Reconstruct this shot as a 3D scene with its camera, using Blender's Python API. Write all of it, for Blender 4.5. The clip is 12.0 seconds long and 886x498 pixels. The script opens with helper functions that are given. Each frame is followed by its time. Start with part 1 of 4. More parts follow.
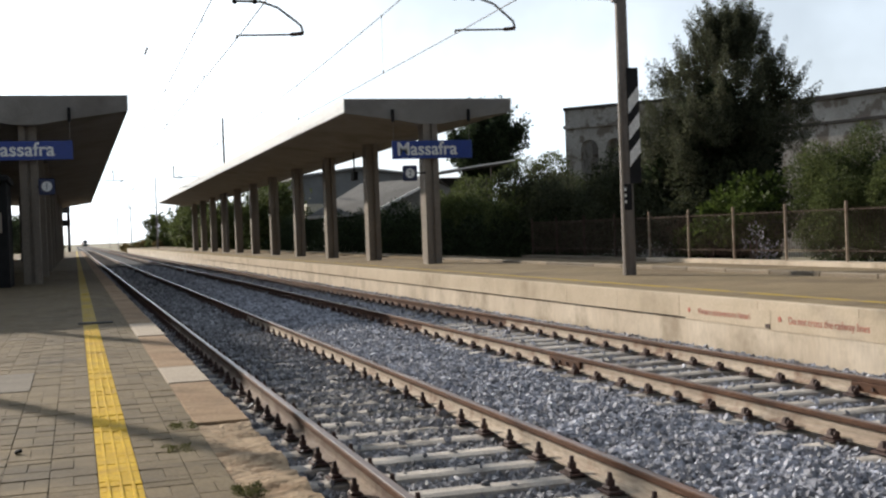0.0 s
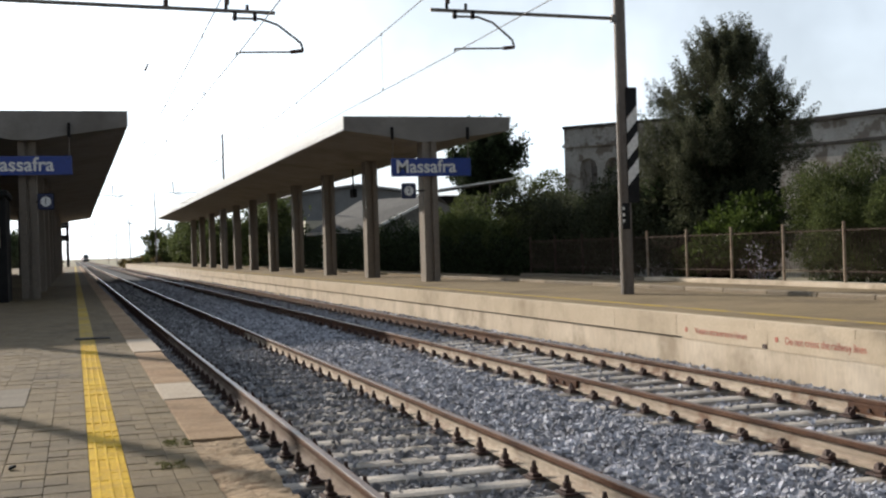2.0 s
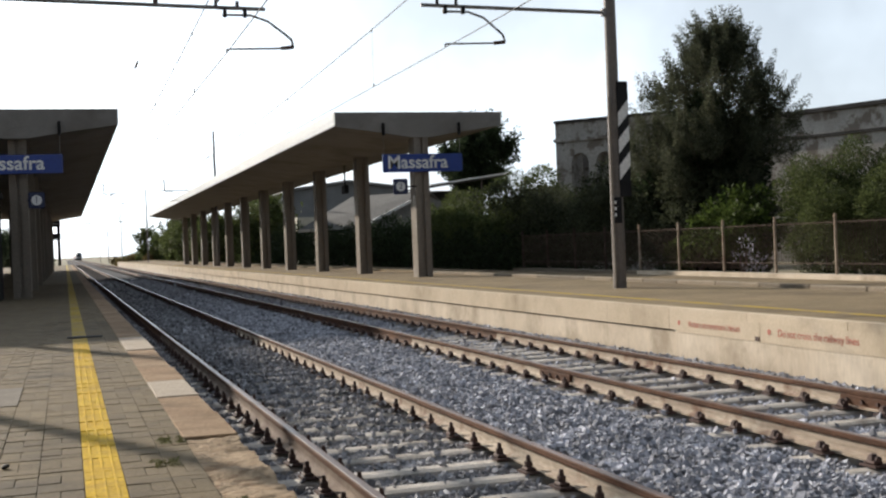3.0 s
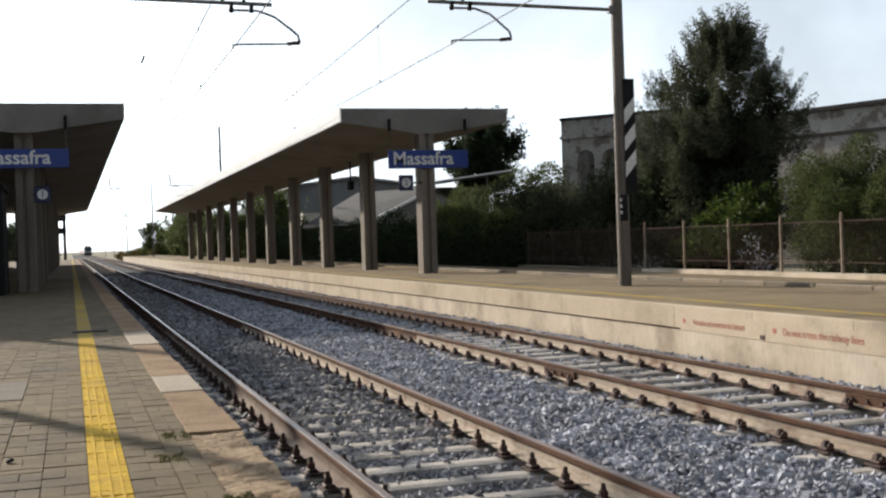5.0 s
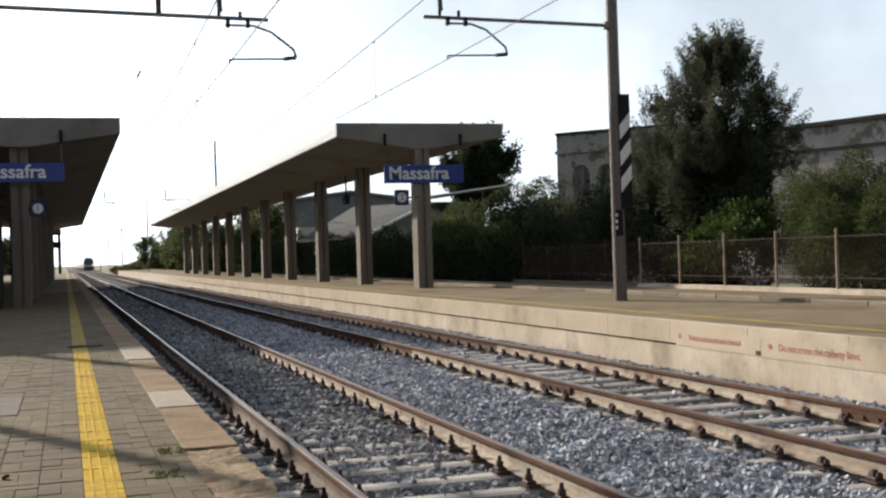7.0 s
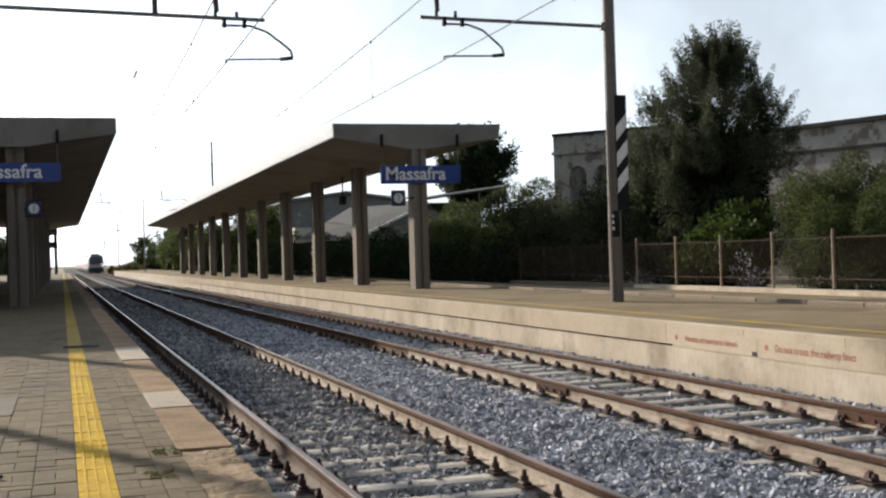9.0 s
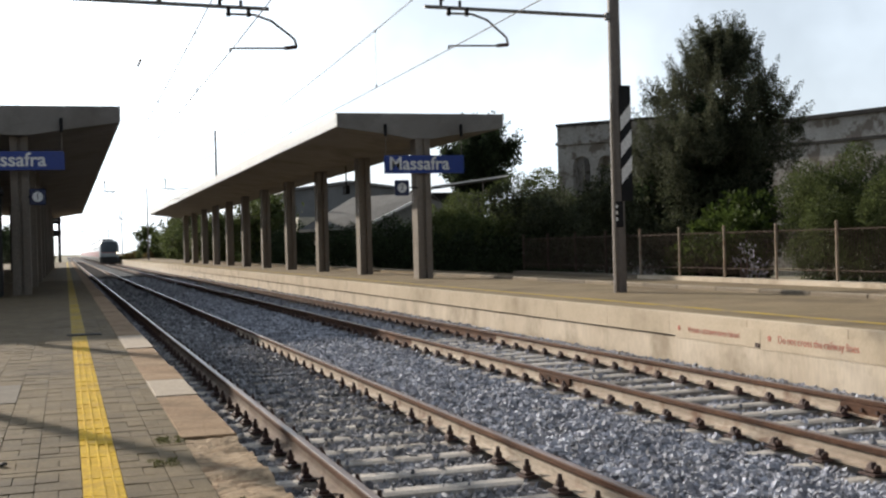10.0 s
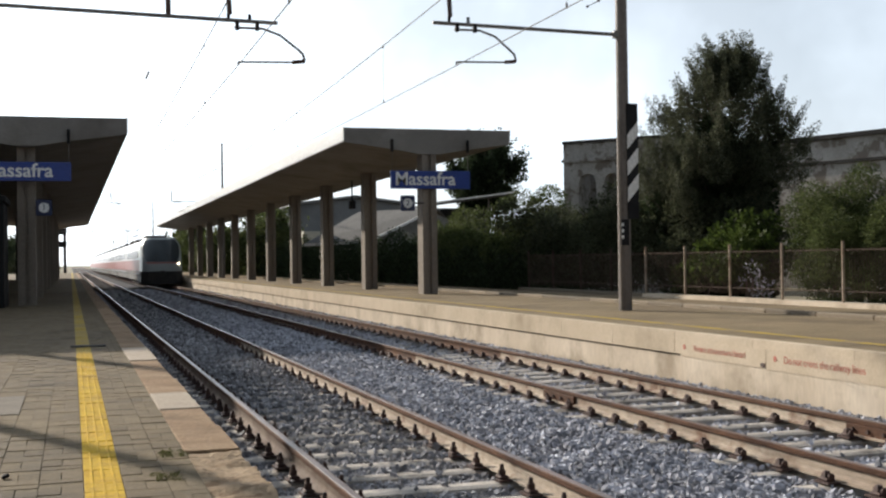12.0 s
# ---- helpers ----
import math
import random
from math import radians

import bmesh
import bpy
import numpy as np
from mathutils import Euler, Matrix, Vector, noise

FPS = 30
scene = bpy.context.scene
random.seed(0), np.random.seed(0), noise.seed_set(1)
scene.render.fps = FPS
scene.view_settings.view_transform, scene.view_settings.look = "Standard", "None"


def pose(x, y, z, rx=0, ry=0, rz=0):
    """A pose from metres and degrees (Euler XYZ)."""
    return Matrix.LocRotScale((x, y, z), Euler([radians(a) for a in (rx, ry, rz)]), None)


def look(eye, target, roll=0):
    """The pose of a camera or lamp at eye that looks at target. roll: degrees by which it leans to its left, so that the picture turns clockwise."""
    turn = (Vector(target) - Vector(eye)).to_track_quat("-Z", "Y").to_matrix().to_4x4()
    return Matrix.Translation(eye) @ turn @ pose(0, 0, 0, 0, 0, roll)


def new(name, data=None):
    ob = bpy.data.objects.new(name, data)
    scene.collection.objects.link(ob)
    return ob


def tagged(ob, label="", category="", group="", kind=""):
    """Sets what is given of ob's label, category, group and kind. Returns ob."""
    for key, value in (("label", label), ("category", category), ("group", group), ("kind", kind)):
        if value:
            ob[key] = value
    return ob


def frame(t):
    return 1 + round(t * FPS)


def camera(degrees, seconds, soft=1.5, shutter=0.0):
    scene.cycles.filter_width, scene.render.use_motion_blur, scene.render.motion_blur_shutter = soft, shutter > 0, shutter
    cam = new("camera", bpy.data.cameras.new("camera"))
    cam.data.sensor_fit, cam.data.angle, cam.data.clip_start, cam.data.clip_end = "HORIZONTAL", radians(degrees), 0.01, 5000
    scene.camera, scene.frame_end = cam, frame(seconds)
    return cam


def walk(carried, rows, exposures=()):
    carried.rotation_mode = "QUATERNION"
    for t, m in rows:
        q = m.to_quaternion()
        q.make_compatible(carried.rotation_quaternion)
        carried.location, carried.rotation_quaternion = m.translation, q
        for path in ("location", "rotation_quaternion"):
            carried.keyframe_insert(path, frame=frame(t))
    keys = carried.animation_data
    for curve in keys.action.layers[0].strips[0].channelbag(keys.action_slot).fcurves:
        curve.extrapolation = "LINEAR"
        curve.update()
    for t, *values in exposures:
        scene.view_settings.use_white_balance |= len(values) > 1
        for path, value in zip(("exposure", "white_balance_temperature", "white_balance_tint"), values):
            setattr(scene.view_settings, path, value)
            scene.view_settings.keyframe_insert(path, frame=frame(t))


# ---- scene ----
# camera and its path: seconds, x, y, z, three turns
PATH = [
    (0.0, -0.014, 0.007, 1.516, 89.09, 2.16, -17.26),
    (0.5, -0.012, 0.004, 1.520, 89.18, 1.99, -17.17),
    (1.0, -0.004, 0.006, 1.520, 89.52, 1.87, -17.24),
    (1.5, -0.000, -0.000, 1.525, 89.95, 2.00, -17.16),
    (2.0, -0.002, -0.009, 1.520, 89.94, 1.76, -17.31),
    (2.5, 0.002, -0.005, 1.521, 89.80, 2.02, -17.60),
    (3.0, -0.003, -0.003, 1.518, 89.71, 2.24, -17.69),
    (5.0, -0.002, 0.004, 1.519, 89.55, 1.90, -17.44),
    (5.5, 0.001, 0.020, 1.524, 89.74, 1.72, -17.65),
    (6.0, -0.001, 0.002, 1.522, 90.07, 1.79, -17.42),
    (6.5, -0.004, 0.005, 1.525, 90.09, 1.96, -17.49),
    (7.0, -0.011, 0.002, 1.527, 90.24, 1.82, -17.67),
    (9.0, -0.002, 0.014, 1.526, 90.27, 1.74, -17.83),
    (9.5, -0.006, 0.008, 1.520, 90.14, 1.54, -17.64),
    (10.0, -0.004, 0.014, 1.524, 89.79, 1.50, -17.67),
    (10.5, -0.003, 0.025, 1.522, 89.79, 1.31, -17.59),
    (11.0, -0.007, 0.029, 1.524, 90.03, 1.00, -17.40),
    (11.5, -0.002, 0.040, 1.524, 90.19, 0.78, -17.36),
    (12.0, -0.008, 0.037, 1.527, 90.55, 0.79, -17.44),
]
cam = camera(41.0, 12.0, soft=2.3)
walk(cam, [(t, pose(x, y, z, a, b, c)) for t, x, y, z, a, b, c in PATH])

# ---- light ----
SUN_LEFT, SUN_UP = 25.0, 23.5
world = bpy.data.worlds.new("sky")
scene.world = world
world.use_nodes = True
wn = world.node_tree.nodes
sky = wn.new("ShaderNodeTexSky")
sky.sky_type, sky.sun_disc = "NISHITA", False
sky.sun_elevation, sky.sun_rotation = radians(SUN_UP), radians(-SUN_LEFT)
sky.air_density, sky.dust_density, sky.ozone_density = 1.0, 1.6, 1.0
wn["Background"].inputs["Strength"].default_value = 0.105
# thin high haze: most of the sky's colour is washed out to a cool white, with faint cloud
wl = world.node_tree.links.new
grey = wn.new("ShaderNodeRGBToBW")
wl(sky.outputs[0], grey.inputs[0])
haze = wn.new("ShaderNodeMix")
haze.data_type, haze.blend_type = "RGBA", "MULTIPLY"
haze.inputs[0].default_value = 1.0
lift = wn.new("ShaderNodeMath")
lift.operation = "ADD"
wl(grey.outputs[0], lift.inputs[0])
# the haze is brightest low on the sun's side and thins out overhead and behind
aim = wn.new("ShaderNodeTexCoord")
lean_to_sun = wn.new("ShaderNodeVectorMath")
lean_to_sun.operation = "DOT_PRODUCT"
lean_to_sun.inputs[1].default_value = (-math.sin(radians(SUN_LEFT)), math.cos(radians(SUN_LEFT)), 0)
wl(aim.outputs["Generated"], lean_to_sun.inputs[0])
spread = wn.new("ShaderNodeMapRange")
spread.interpolation_type = "SMOOTHSTEP"
for k, v in (("From Min", -0.15), ("From Max", 0.42), ("To Min", 0.2), ("To Max", 2.45)):
    spread.inputs[k].default_value = v
wl(lean_to_sun.outputs["Value"], spread.inputs["Value"])
wl(spread.outputs[0], lift.inputs[1])
puff = wn.new("ShaderNodeTexNoise")
puff.inputs["Scale"].default_value, puff.inputs["Detail"].default_value = 5.0, 5.0
puff_amount = wn.new("ShaderNodeMapRange")
for k, v in (("From Min", 0.42), ("From Max", 0.62), ("To Min", 0.97), ("To Max", 1.3)):
    puff_amount.inputs[k].default_value = v
wl(puff.outputs["Fac"], puff_amount.inputs["Value"])
puffed = wn.new("ShaderNodeMath")
puffed.operation = "MULTIPLY"
wl(lift.outputs[0], puffed.inputs[0])
wl(puff_amount.outputs[0], puffed.inputs[1])
wl(puffed.outputs[0], haze.inputs[6])
haze.inputs[7].default_value = (0.89, 1.0, 1.12, 1)
cloud = wn.new("ShaderNodeTexNoise")
cloud.inputs["Scale"].default_value, cloud.inputs["Detail"].default_value = 3.0, 6.0
cloud_amount = wn.new("ShaderNodeMapRange")
for k, v in (("From Min", 0.35), ("From Max", 0.7), ("To Min", 0.72), ("To Max", 0.97)):
    cloud_amount.inputs[k].default_value = v
wl(cloud.outputs["Fac"], cloud_amount.inputs["Value"])
veil = wn.new("ShaderNodeMix")
veil.data_type = "RGBA"
wl(cloud_amount.outputs[0], veil.inputs[0])
wl(sky.outputs[0], veil.inputs[6])
wl(haze.outputs[2], veil.inputs[7])
wl(veil.outputs[2], wn["Background"].inputs["Color"])
sun_data = bpy.data.lights.new("sun", "SUN")
sun_data.energy, sun_data.angle, sun_data.color = 4.9, radians(1.0), (1.0, 0.895, 0.76)
sun = new("sun", sun_data)
to_sun = Vector((-math.sin(radians(SUN_LEFT)) * math.cos(radians(SUN_UP)), math.cos(radians(SUN_LEFT)) * math.cos(radians(SUN_UP)), math.sin(radians(SUN_UP))))
sun.matrix_world = look(to_sun * 80, (0, 0, 0))
scene.view_settings.exposure = 0.22


# ---- materials ----
def surface(name, c1, c2, scale=6.0, rough=0.8, metal=0.0, bump=0.2, fine=60.0, vary=0.0, stretch=(1, 1, 1), stain=None, stain_scale=0.8, stain_cut=(0.5, 0.7), island=0.0, spec=0.5, grain=0.26):
    """A node material: two tones in a coarse noise, fine grain in colour and relief, stains, and a change of tone from piece to piece."""
    m = bpy.data.materials.new(name)
    m.use_nodes = True
    nt = m.node_tree
    b = nt.nodes["Principled BSDF"]
    L = nt.links.new

    def node(kind, **inputs):
        n = nt.nodes.new(kind)
        for k, v in inputs.items():
            n.inputs[k].default_value = v
        return n

    def mix(fac, a, c, mode="MIX"):
        n = nt.nodes.new("ShaderNodeMix")
        n.data_type, n.blend_type = "RGBA", mode
        for sock, v in ((n.inputs[0], fac), (n.inputs[6], a), (n.inputs[7], c)):
            if hasattr(v, "is_output"):
                L(v, sock)
            else:
                sock.default_value = v
        return n.outputs[2]

    geo = node("ShaderNodeNewGeometry")
    mp = node("ShaderNodeMapping")
    mp.inputs["Scale"].default_value = stretch
    L(geo.outputs["Position"], mp.inputs["Vector"])
    n1 = node("ShaderNodeTexNoise", Scale=scale, Detail=5.0, Roughness=0.6)
    n2 = node("ShaderNodeTexNoise", Scale=fine, Detail=3.0)
    L(mp.outputs[0], n1.inputs["Vector"])
    L(mp.outputs[0], n2.inputs["Vector"])
    r1 = node("ShaderNodeMapRange", **{"From Min": 0.3, "From Max": 0.7})
    L(n1.outputs["Fac"], r1.inputs["Value"])
    col = mix(r1.outputs[0], (*c1, 1), (*c2, 1))
    g = node("ShaderNodeMapRange", **{"From Min": 0.25, "From Max": 0.75, "To Min": 1 - grain, "To Max": 1 + 0.8 * grain})
    L(n2.outputs["Fac"], g.inputs["Value"])
    cb = nt.nodes.new("ShaderNodeCombineColor")
    for i in range(3):
        L(g.outputs[0], cb.inputs[i])
    col = mix(1.0, col, cb.outputs[0], "MULTIPLY")
    if stain:
        n3 = node("ShaderNodeTexNoise", Scale=stain_scale, Detail=6.0, Roughness=0.65)
        L(geo.outputs["Position"], n3.inputs["Vector"])
        r3 = node("ShaderNodeMapRange", **{"From Min": stain_cut[0], "From Max": stain_cut[1]})
        L(n3.outputs["Fac"], r3.inputs["Value"])
        col = mix(r3.outputs[0], col, (*stain, 1))
    if vary or island:
        if island:
            src = geo.outputs["Random Per Island"]
        else:
            src = node("ShaderNodeObjectInfo").outputs["Random"]
        amount = island or vary
        v = node("ShaderNodeMapRange", **{"To Min": 1 - amount, "To Max": 1 + amount})
        L(src, v.inputs["Value"])
        cv = nt.nodes.new("ShaderNodeCombineColor")
        for i in range(3):
            L(v.outputs[0], cv.inputs[i])
        col = mix(1.0, col, cv.outputs[0], "MULTIPLY")
    L(col, b.inputs["Base Color"])
    b.inputs["Metallic"].default_value = metal
    b.inputs["Specular IOR Level"].default_value = spec
    rr = node("ShaderNodeMapRange", **{"To Min": max(0.05, rough - 0.12), "To Max": min(1.0, rough + 0.12)})
    L(n1.outputs["Fac"], rr.inputs["Value"])
    L(rr.outputs[0], b.inputs["Roughness"])
    if bump:
        bp = node("ShaderNodeBump", Strength=bump, Distance=0.02)
        L(n2.outputs["Fac"], bp.inputs["Height"])
        L(bp.outputs[0], b.inputs["Normal"])
    return m


def glow(name, colour, strength):
    m = bpy.data.materials.new(name)
    m.use_nodes = True
    b = m.node_tree.nodes["Principled BSDF"]
    b.inputs["Emission Color"].default_value = (*colour, 1)
    b.inputs["Emission Strength"].default_value = strength
    return m


M_BALLAST = surface("ballast_bed", (0.09, 0.09, 0.098), (0.19, 0.188, 0.2), 9, 0.95, bump=0.9, fine=26, spec=0.05)
# the far bed: about half as bright as the near bed, without relief
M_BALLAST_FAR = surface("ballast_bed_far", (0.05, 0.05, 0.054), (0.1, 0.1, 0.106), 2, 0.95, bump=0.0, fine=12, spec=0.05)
M_STONE = surface("ballast_stone", (0.235, 0.24, 0.27), (0.51, 0.52, 0.575), 3, 0.9, bump=0.3, fine=80, island=0.6)
M_STONE_OILY = surface("oily_ballast_stone", (0.185, 0.185, 0.2), (0.40, 0.40, 0.425), 3, 0.85, bump=0.3, fine=80, island=0.55)
M_GROUND = surface("dry_ground", (0.16, 0.14, 0.09), (0.24, 0.20, 0.12), 0.5, 0.95, bump=0.5, fine=9, stain=(0.10, 0.12, 0.05), stain_scale=0.15)
M_RUST = surface("rail_rust", (0.05, 0.024, 0.016), (0.135, 0.068, 0.04), 7, 0.8, bump=0.3, fine=60, stretch=(1, 0.25, 1), spec=0.15)
M_WEB = surface("rail_dusty_web", (0.25, 0.19, 0.14), (0.46, 0.39, 0.31), 5, 0.85, bump=0.2, fine=50, stretch=(1, 0.2, 1), stain=(0.16, 0.09, 0.055), stain_scale=2.5, stain_cut=(0.52, 0.66))
M_WEB_DARK = surface("rail_rusty_web", (0.085, 0.053, 0.038), (0.22, 0.165, 0.122), 5, 0.85, bump=0.2, fine=50, stretch=(1, 0.2, 1), stain=(0.09, 0.05, 0.035), stain_scale=2.5, stain_cut=(0.45, 0.62))
M_RAILTOP = surface("rail_worn_top", (0.085, 0.05, 0.037), (0.17, 0.112, 0.08), 2, 0.32, metal=0.0, spec=0.4, bump=0.05, fine=40, stretch=(1, 0.1, 1), stain=(0.15, 0.08, 0.05), stain_scale=0.4, stain_cut=(0.5, 0.62))
M_SLEEPER = surface("sleeper_concrete", (0.40, 0.36, 0.32), (0.56, 0.52, 0.47), 5, 0.9, bump=0.4, fine=70, vary=0.15, stain=(0.16, 0.14, 0.12), stain_scale=2.2, stain_cut=(0.52, 0.68))
# far sleepers, much darker than the near ones
M_SLEEPER_FAR = surface("sleeper_dark_far", (0.07, 0.065, 0.065), (0.13, 0.12, 0.12), 4, 0.95, bump=0.3, fine=30, spec=0.05)
M_CLIP = surface("clip_iron", (0.045, 0.03, 0.028), (0.10, 0.055, 0.045), 20, 0.7, metal=0.3, bump=0.2, fine=90)
M_COPING = surface("coping_stone", (0.50, 0.41, 0.30), (0.58, 0.485, 0.37), 1.2, 0.85, bump=0.05, grain=0.09, fine=30, vary=0.05, stain=(0.36, 0.29, 0.205), stain_scale=0.7, stain_cut=(0.5, 0.72), spec=0.2)
M_WALL = surface("platform_wall_render", (0.47, 0.385, 0.285), (0.64, 0.55, 0.44), 0.9, 0.9, bump=0.06, grain=0.10, fine=22, stretch=(1, 1, 0.3), stain=(0.33, 0.265, 0.19), stain_scale=1.3, stain_cut=(0.47, 0.68))
M_PAVER = surface("paver", (0.125, 0.095, 0.056), (0.18, 0.138, 0.083), 2.5, 0.85, bump=0.3, fine=70, vary=0.14, stain=(0.083, 0.067, 0.047), stain_scale=0.9, stain_cut=(0.5, 0.75), spec=0.15)
M_PAVER_STUFF = surface("paver_far", (0.125, 0.095, 0.056), (0.18, 0.138, 0.083), 2.5, 0.85, bump=0.3, fine=70, island=0.14, stain=(0.083, 0.067, 0.047), stain_scale=0.9, stain_cut=(0.5, 0.75), spec=0.15)
M_JOINT = surface("paving_bed", (0.085, 0.068, 0.047), (0.135, 0.107, 0.073), 5, 0.95, bump=0.4, fine=60)
M_YELLOW = surface("yellow_paint", (0.50, 0.31, 0.015), (0.60, 0.40, 0.03), 3, 0.7, bump=0.2, fine=60, vary=0.08, stain=(0.33, 0.215, 0.04), stain_scale=2.5, stain_cut=(0.5, 0.75), spec=0.06)
M_YELLOW_OLD = surface("faded_yellow_paint", (0.36, 0.25, 0.045), (0.48, 0.34, 0.06), 3, 0.8, bump=0.1, stain=(0.26, 0.20, 0.12), stain_scale=1.5, stain_cut=(0.45, 0.65), spec=0.1)
M_ASPHALT = surface("platform_asphalt", (0.19, 0.147, 0.09), (0.275, 0.213, 0.134), 0.8, 0.92, bump=0.4, fine=50, stain=(0.14, 0.105, 0.072), stain_scale=0.6, spec=0.12)
M_CONCRETE = surface("canopy_concrete", (0.195, 0.182, 0.17), (0.265, 0.25, 0.235), 0.9, 0.9, bump=0.3, fine=40, stain=(0.13, 0.115, 0.10), stain_scale=0.7, stain_cut=(0.5, 0.75))
M_COLUMN = surface("column_concrete", (0.17, 0.143, 0.117), (0.245, 0.212, 0.177), 1.5, 0.9, bump=0.3, fine=45, stretch=(1, 1, 0.3), vary=0.05)
M_FASCIA = surface("pale_flashing", (0.70, 0.70, 0.69), (0.80, 0.80, 0.79), 0.8, 0.6, bump=0.1, fine=30, stretch=(1, 0.3, 2))
M_BLUE = surface("sign_blue", (0.008, 0.035, 0.22), (0.012, 0.045, 0.27), 2, 0.4, bump=0.02, fine=30)
M_NAVY = surface("sign_navy", (0.012, 0.02, 0.07), (0.016, 0.028, 0.09), 2, 0.45, bump=0.02, fine=30)
M_WHITE = surface("sign_white", (0.72, 0.72, 0.72), (0.8, 0.8, 0.8), 3, 0.5, bump=0.02, fine=30)
M_BLACK = surface("board_black", (0.012, 0.012, 0.014), (0.022, 0.022, 0.024), 3, 0.6, bump=0.05, fine=30, spec=0.15)
M_STEEL = surface("mast_steel", (0.125, 0.108, 0.098), (0.195, 0.17, 0.152), 2, 0.6, metal=0.3, bump=0.15, fine=40, stretch=(1, 1, 0.3))
M_ARM = surface("arm_steel", (0.16, 0.15, 0.15), (0.24, 0.23, 0.22), 3, 0.5, metal=0.5, bump=0.05, fine=40)
M_WIRE = surface("wire_copper", (0.07, 0.066, 0.066), (0.12, 0.112, 0.11), 3, 0.7, metal=0.3, bump=0.0)
M_REDTEXT = surface("red_lettering", (0.40, 0.07, 0.05), (0.50, 0.20, 0.14), 12, 0.6, bump=0.0)
M_DARK = surface("dark_steel", (0.010, 0.010, 0.011), (0.02, 0.02, 0.021), 3, 0.7, bump=0.05, spec=0.1)


# ---- mesh helpers ----
def box(bm, x0, x1, y0, y1, z0, z1, bevel=0.0):
    geom = bmesh.ops.create_cube(bm, size=1, matrix=Matrix.LocRotScale(((x0 + x1) / 2, (y0 + y1) / 2, (z0 + z1) / 2), None, (x1 - x0, y1 - y0, z1 - z0)))
    if bevel:
        edges = list({e for v in geom["verts"] for e in v.link_edges})
        bmesh.ops.bevel(bm, geom=edges, offset=bevel, segments=1, affect="EDGES")
    return bm


def rod(bm, a, b, r, r2=None, seg=8):
    a, b = Vector(a), Vector(b)
    m = Matrix.Translation((a + b) / 2) @ (b - a).to_track_quat("Z", "Y").to_matrix().to_4x4()
    bmesh.ops.create_cone(bm, cap_ends=True, segments=seg, radius1=r, radius2=r if r2 is None else r2, depth=(b - a).length, matrix=m)
    return bm


def pipe(bm, pts, r, seg=8):
    for a, b in zip(pts, pts[1:]):
        rod(bm, a, b, r, seg=seg)
        bmesh.ops.create_icosphere(bm, subdivisions=1, radius=r * 1.02, matrix=Matrix.Translation(b))
    return bm


def prism(bm, outline, lo, hi, axis="y"):
    """A closed outline of (u, v) drawn out from lo to hi: u, v are x, z along y; y, z along x; x, y along z."""
    def at(u, v, w):
        return {"y": (u, w, v), "x": (w, u, v), "z": (u, v, w)}[axis]
    a = [bm.verts.new(at(u, v, lo)) for u, v in outline]
    b = [bm.verts.new(at(u, v, hi)) for u, v in outline]
    n = len(outline)
    bm.faces.new(a)
    bm.faces.new(list(reversed(b)))
    for i in range(n):
        bm.faces.new((a[i], b[i], b[(i + 1) % n], a[(i + 1) % n]))
    bmesh.ops.recalc_face_normals(bm, faces=bm.faces)
    return bm


def mesh_of(bm, name, material):
    me = bpy.data.meshes.new(name)
    bm.to_mesh(me)
    bm.free()
    me.materials.append(material)
    return me


def part(name, bm, material, parent=None, label=""):
    ob = new(name, mesh_of(bm, name, material))
    if parent is not None:
        ob.parent = parent
    return tagged(ob, label)


def thing(name, label, category, group="", at=(0, 0, 0)):
    ob = new(name)
    ob.location = at
    return tagged(ob, label, category, group)


def setting(name, bm, material, label, category):
    return tagged(part(name, bm, material), label, category, kind="structure")


def raw(name, verts, faces, material, parent=None):
    me = bpy.data.meshes.new(name)
    me.from_pydata(verts, [], faces)
    me.materials.append(material)
    ob = new(name, me)
    if parent is not None:
        ob.parent = parent
    return ob


def wording(name, text, size, material, parent, m, depth=0.004, fat=0.0):
    """Raised letters of the built-in font as a mesh part; the text's own x runs along the board, its y up."""
    cu = bpy.data.curves.new(name, "FONT")
    cu.body, cu.size, cu.extrude, cu.offset, cu.align_x, cu.align_y = text, size, depth, size * fat, "CENTER", "CENTER"
    tmp = new(name + "_curve", cu)
    me = bpy.data.meshes.new_from_object(tmp.evaluated_get(bpy.context.evaluated_depsgraph_get()))
    bpy.data.objects.remove(tmp)
    bpy.data.curves.remove(cu)
    me.materials.clear()
    me.materials.append(material)
    ob = new(name, me)
    ob.parent = parent
    ob.matrix_basis = m
    return ob

# ---- ground, track bed, platforms ----
Z_P = 0.51
setting("ground", prism(bmesh.new(), [(-2500, -500), (2500, -500), (2500, 4000), (-2500, 4000)], -1.2, -0.42, "z"), M_GROUND, "flat dry scrub ground reaching the horizon", "ground")
setting("track_bed", prism(bmesh.new(), [(0.7, -0.4), (0.7, -0.262), (8.0, -0.262), (8.0, -0.4)], -12, 900), M_BALLAST, "packed bed of grey crushed stone under the two tracks", "track bed")

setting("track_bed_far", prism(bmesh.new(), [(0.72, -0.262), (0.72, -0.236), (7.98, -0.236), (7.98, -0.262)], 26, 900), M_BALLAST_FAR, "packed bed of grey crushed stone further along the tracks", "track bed")

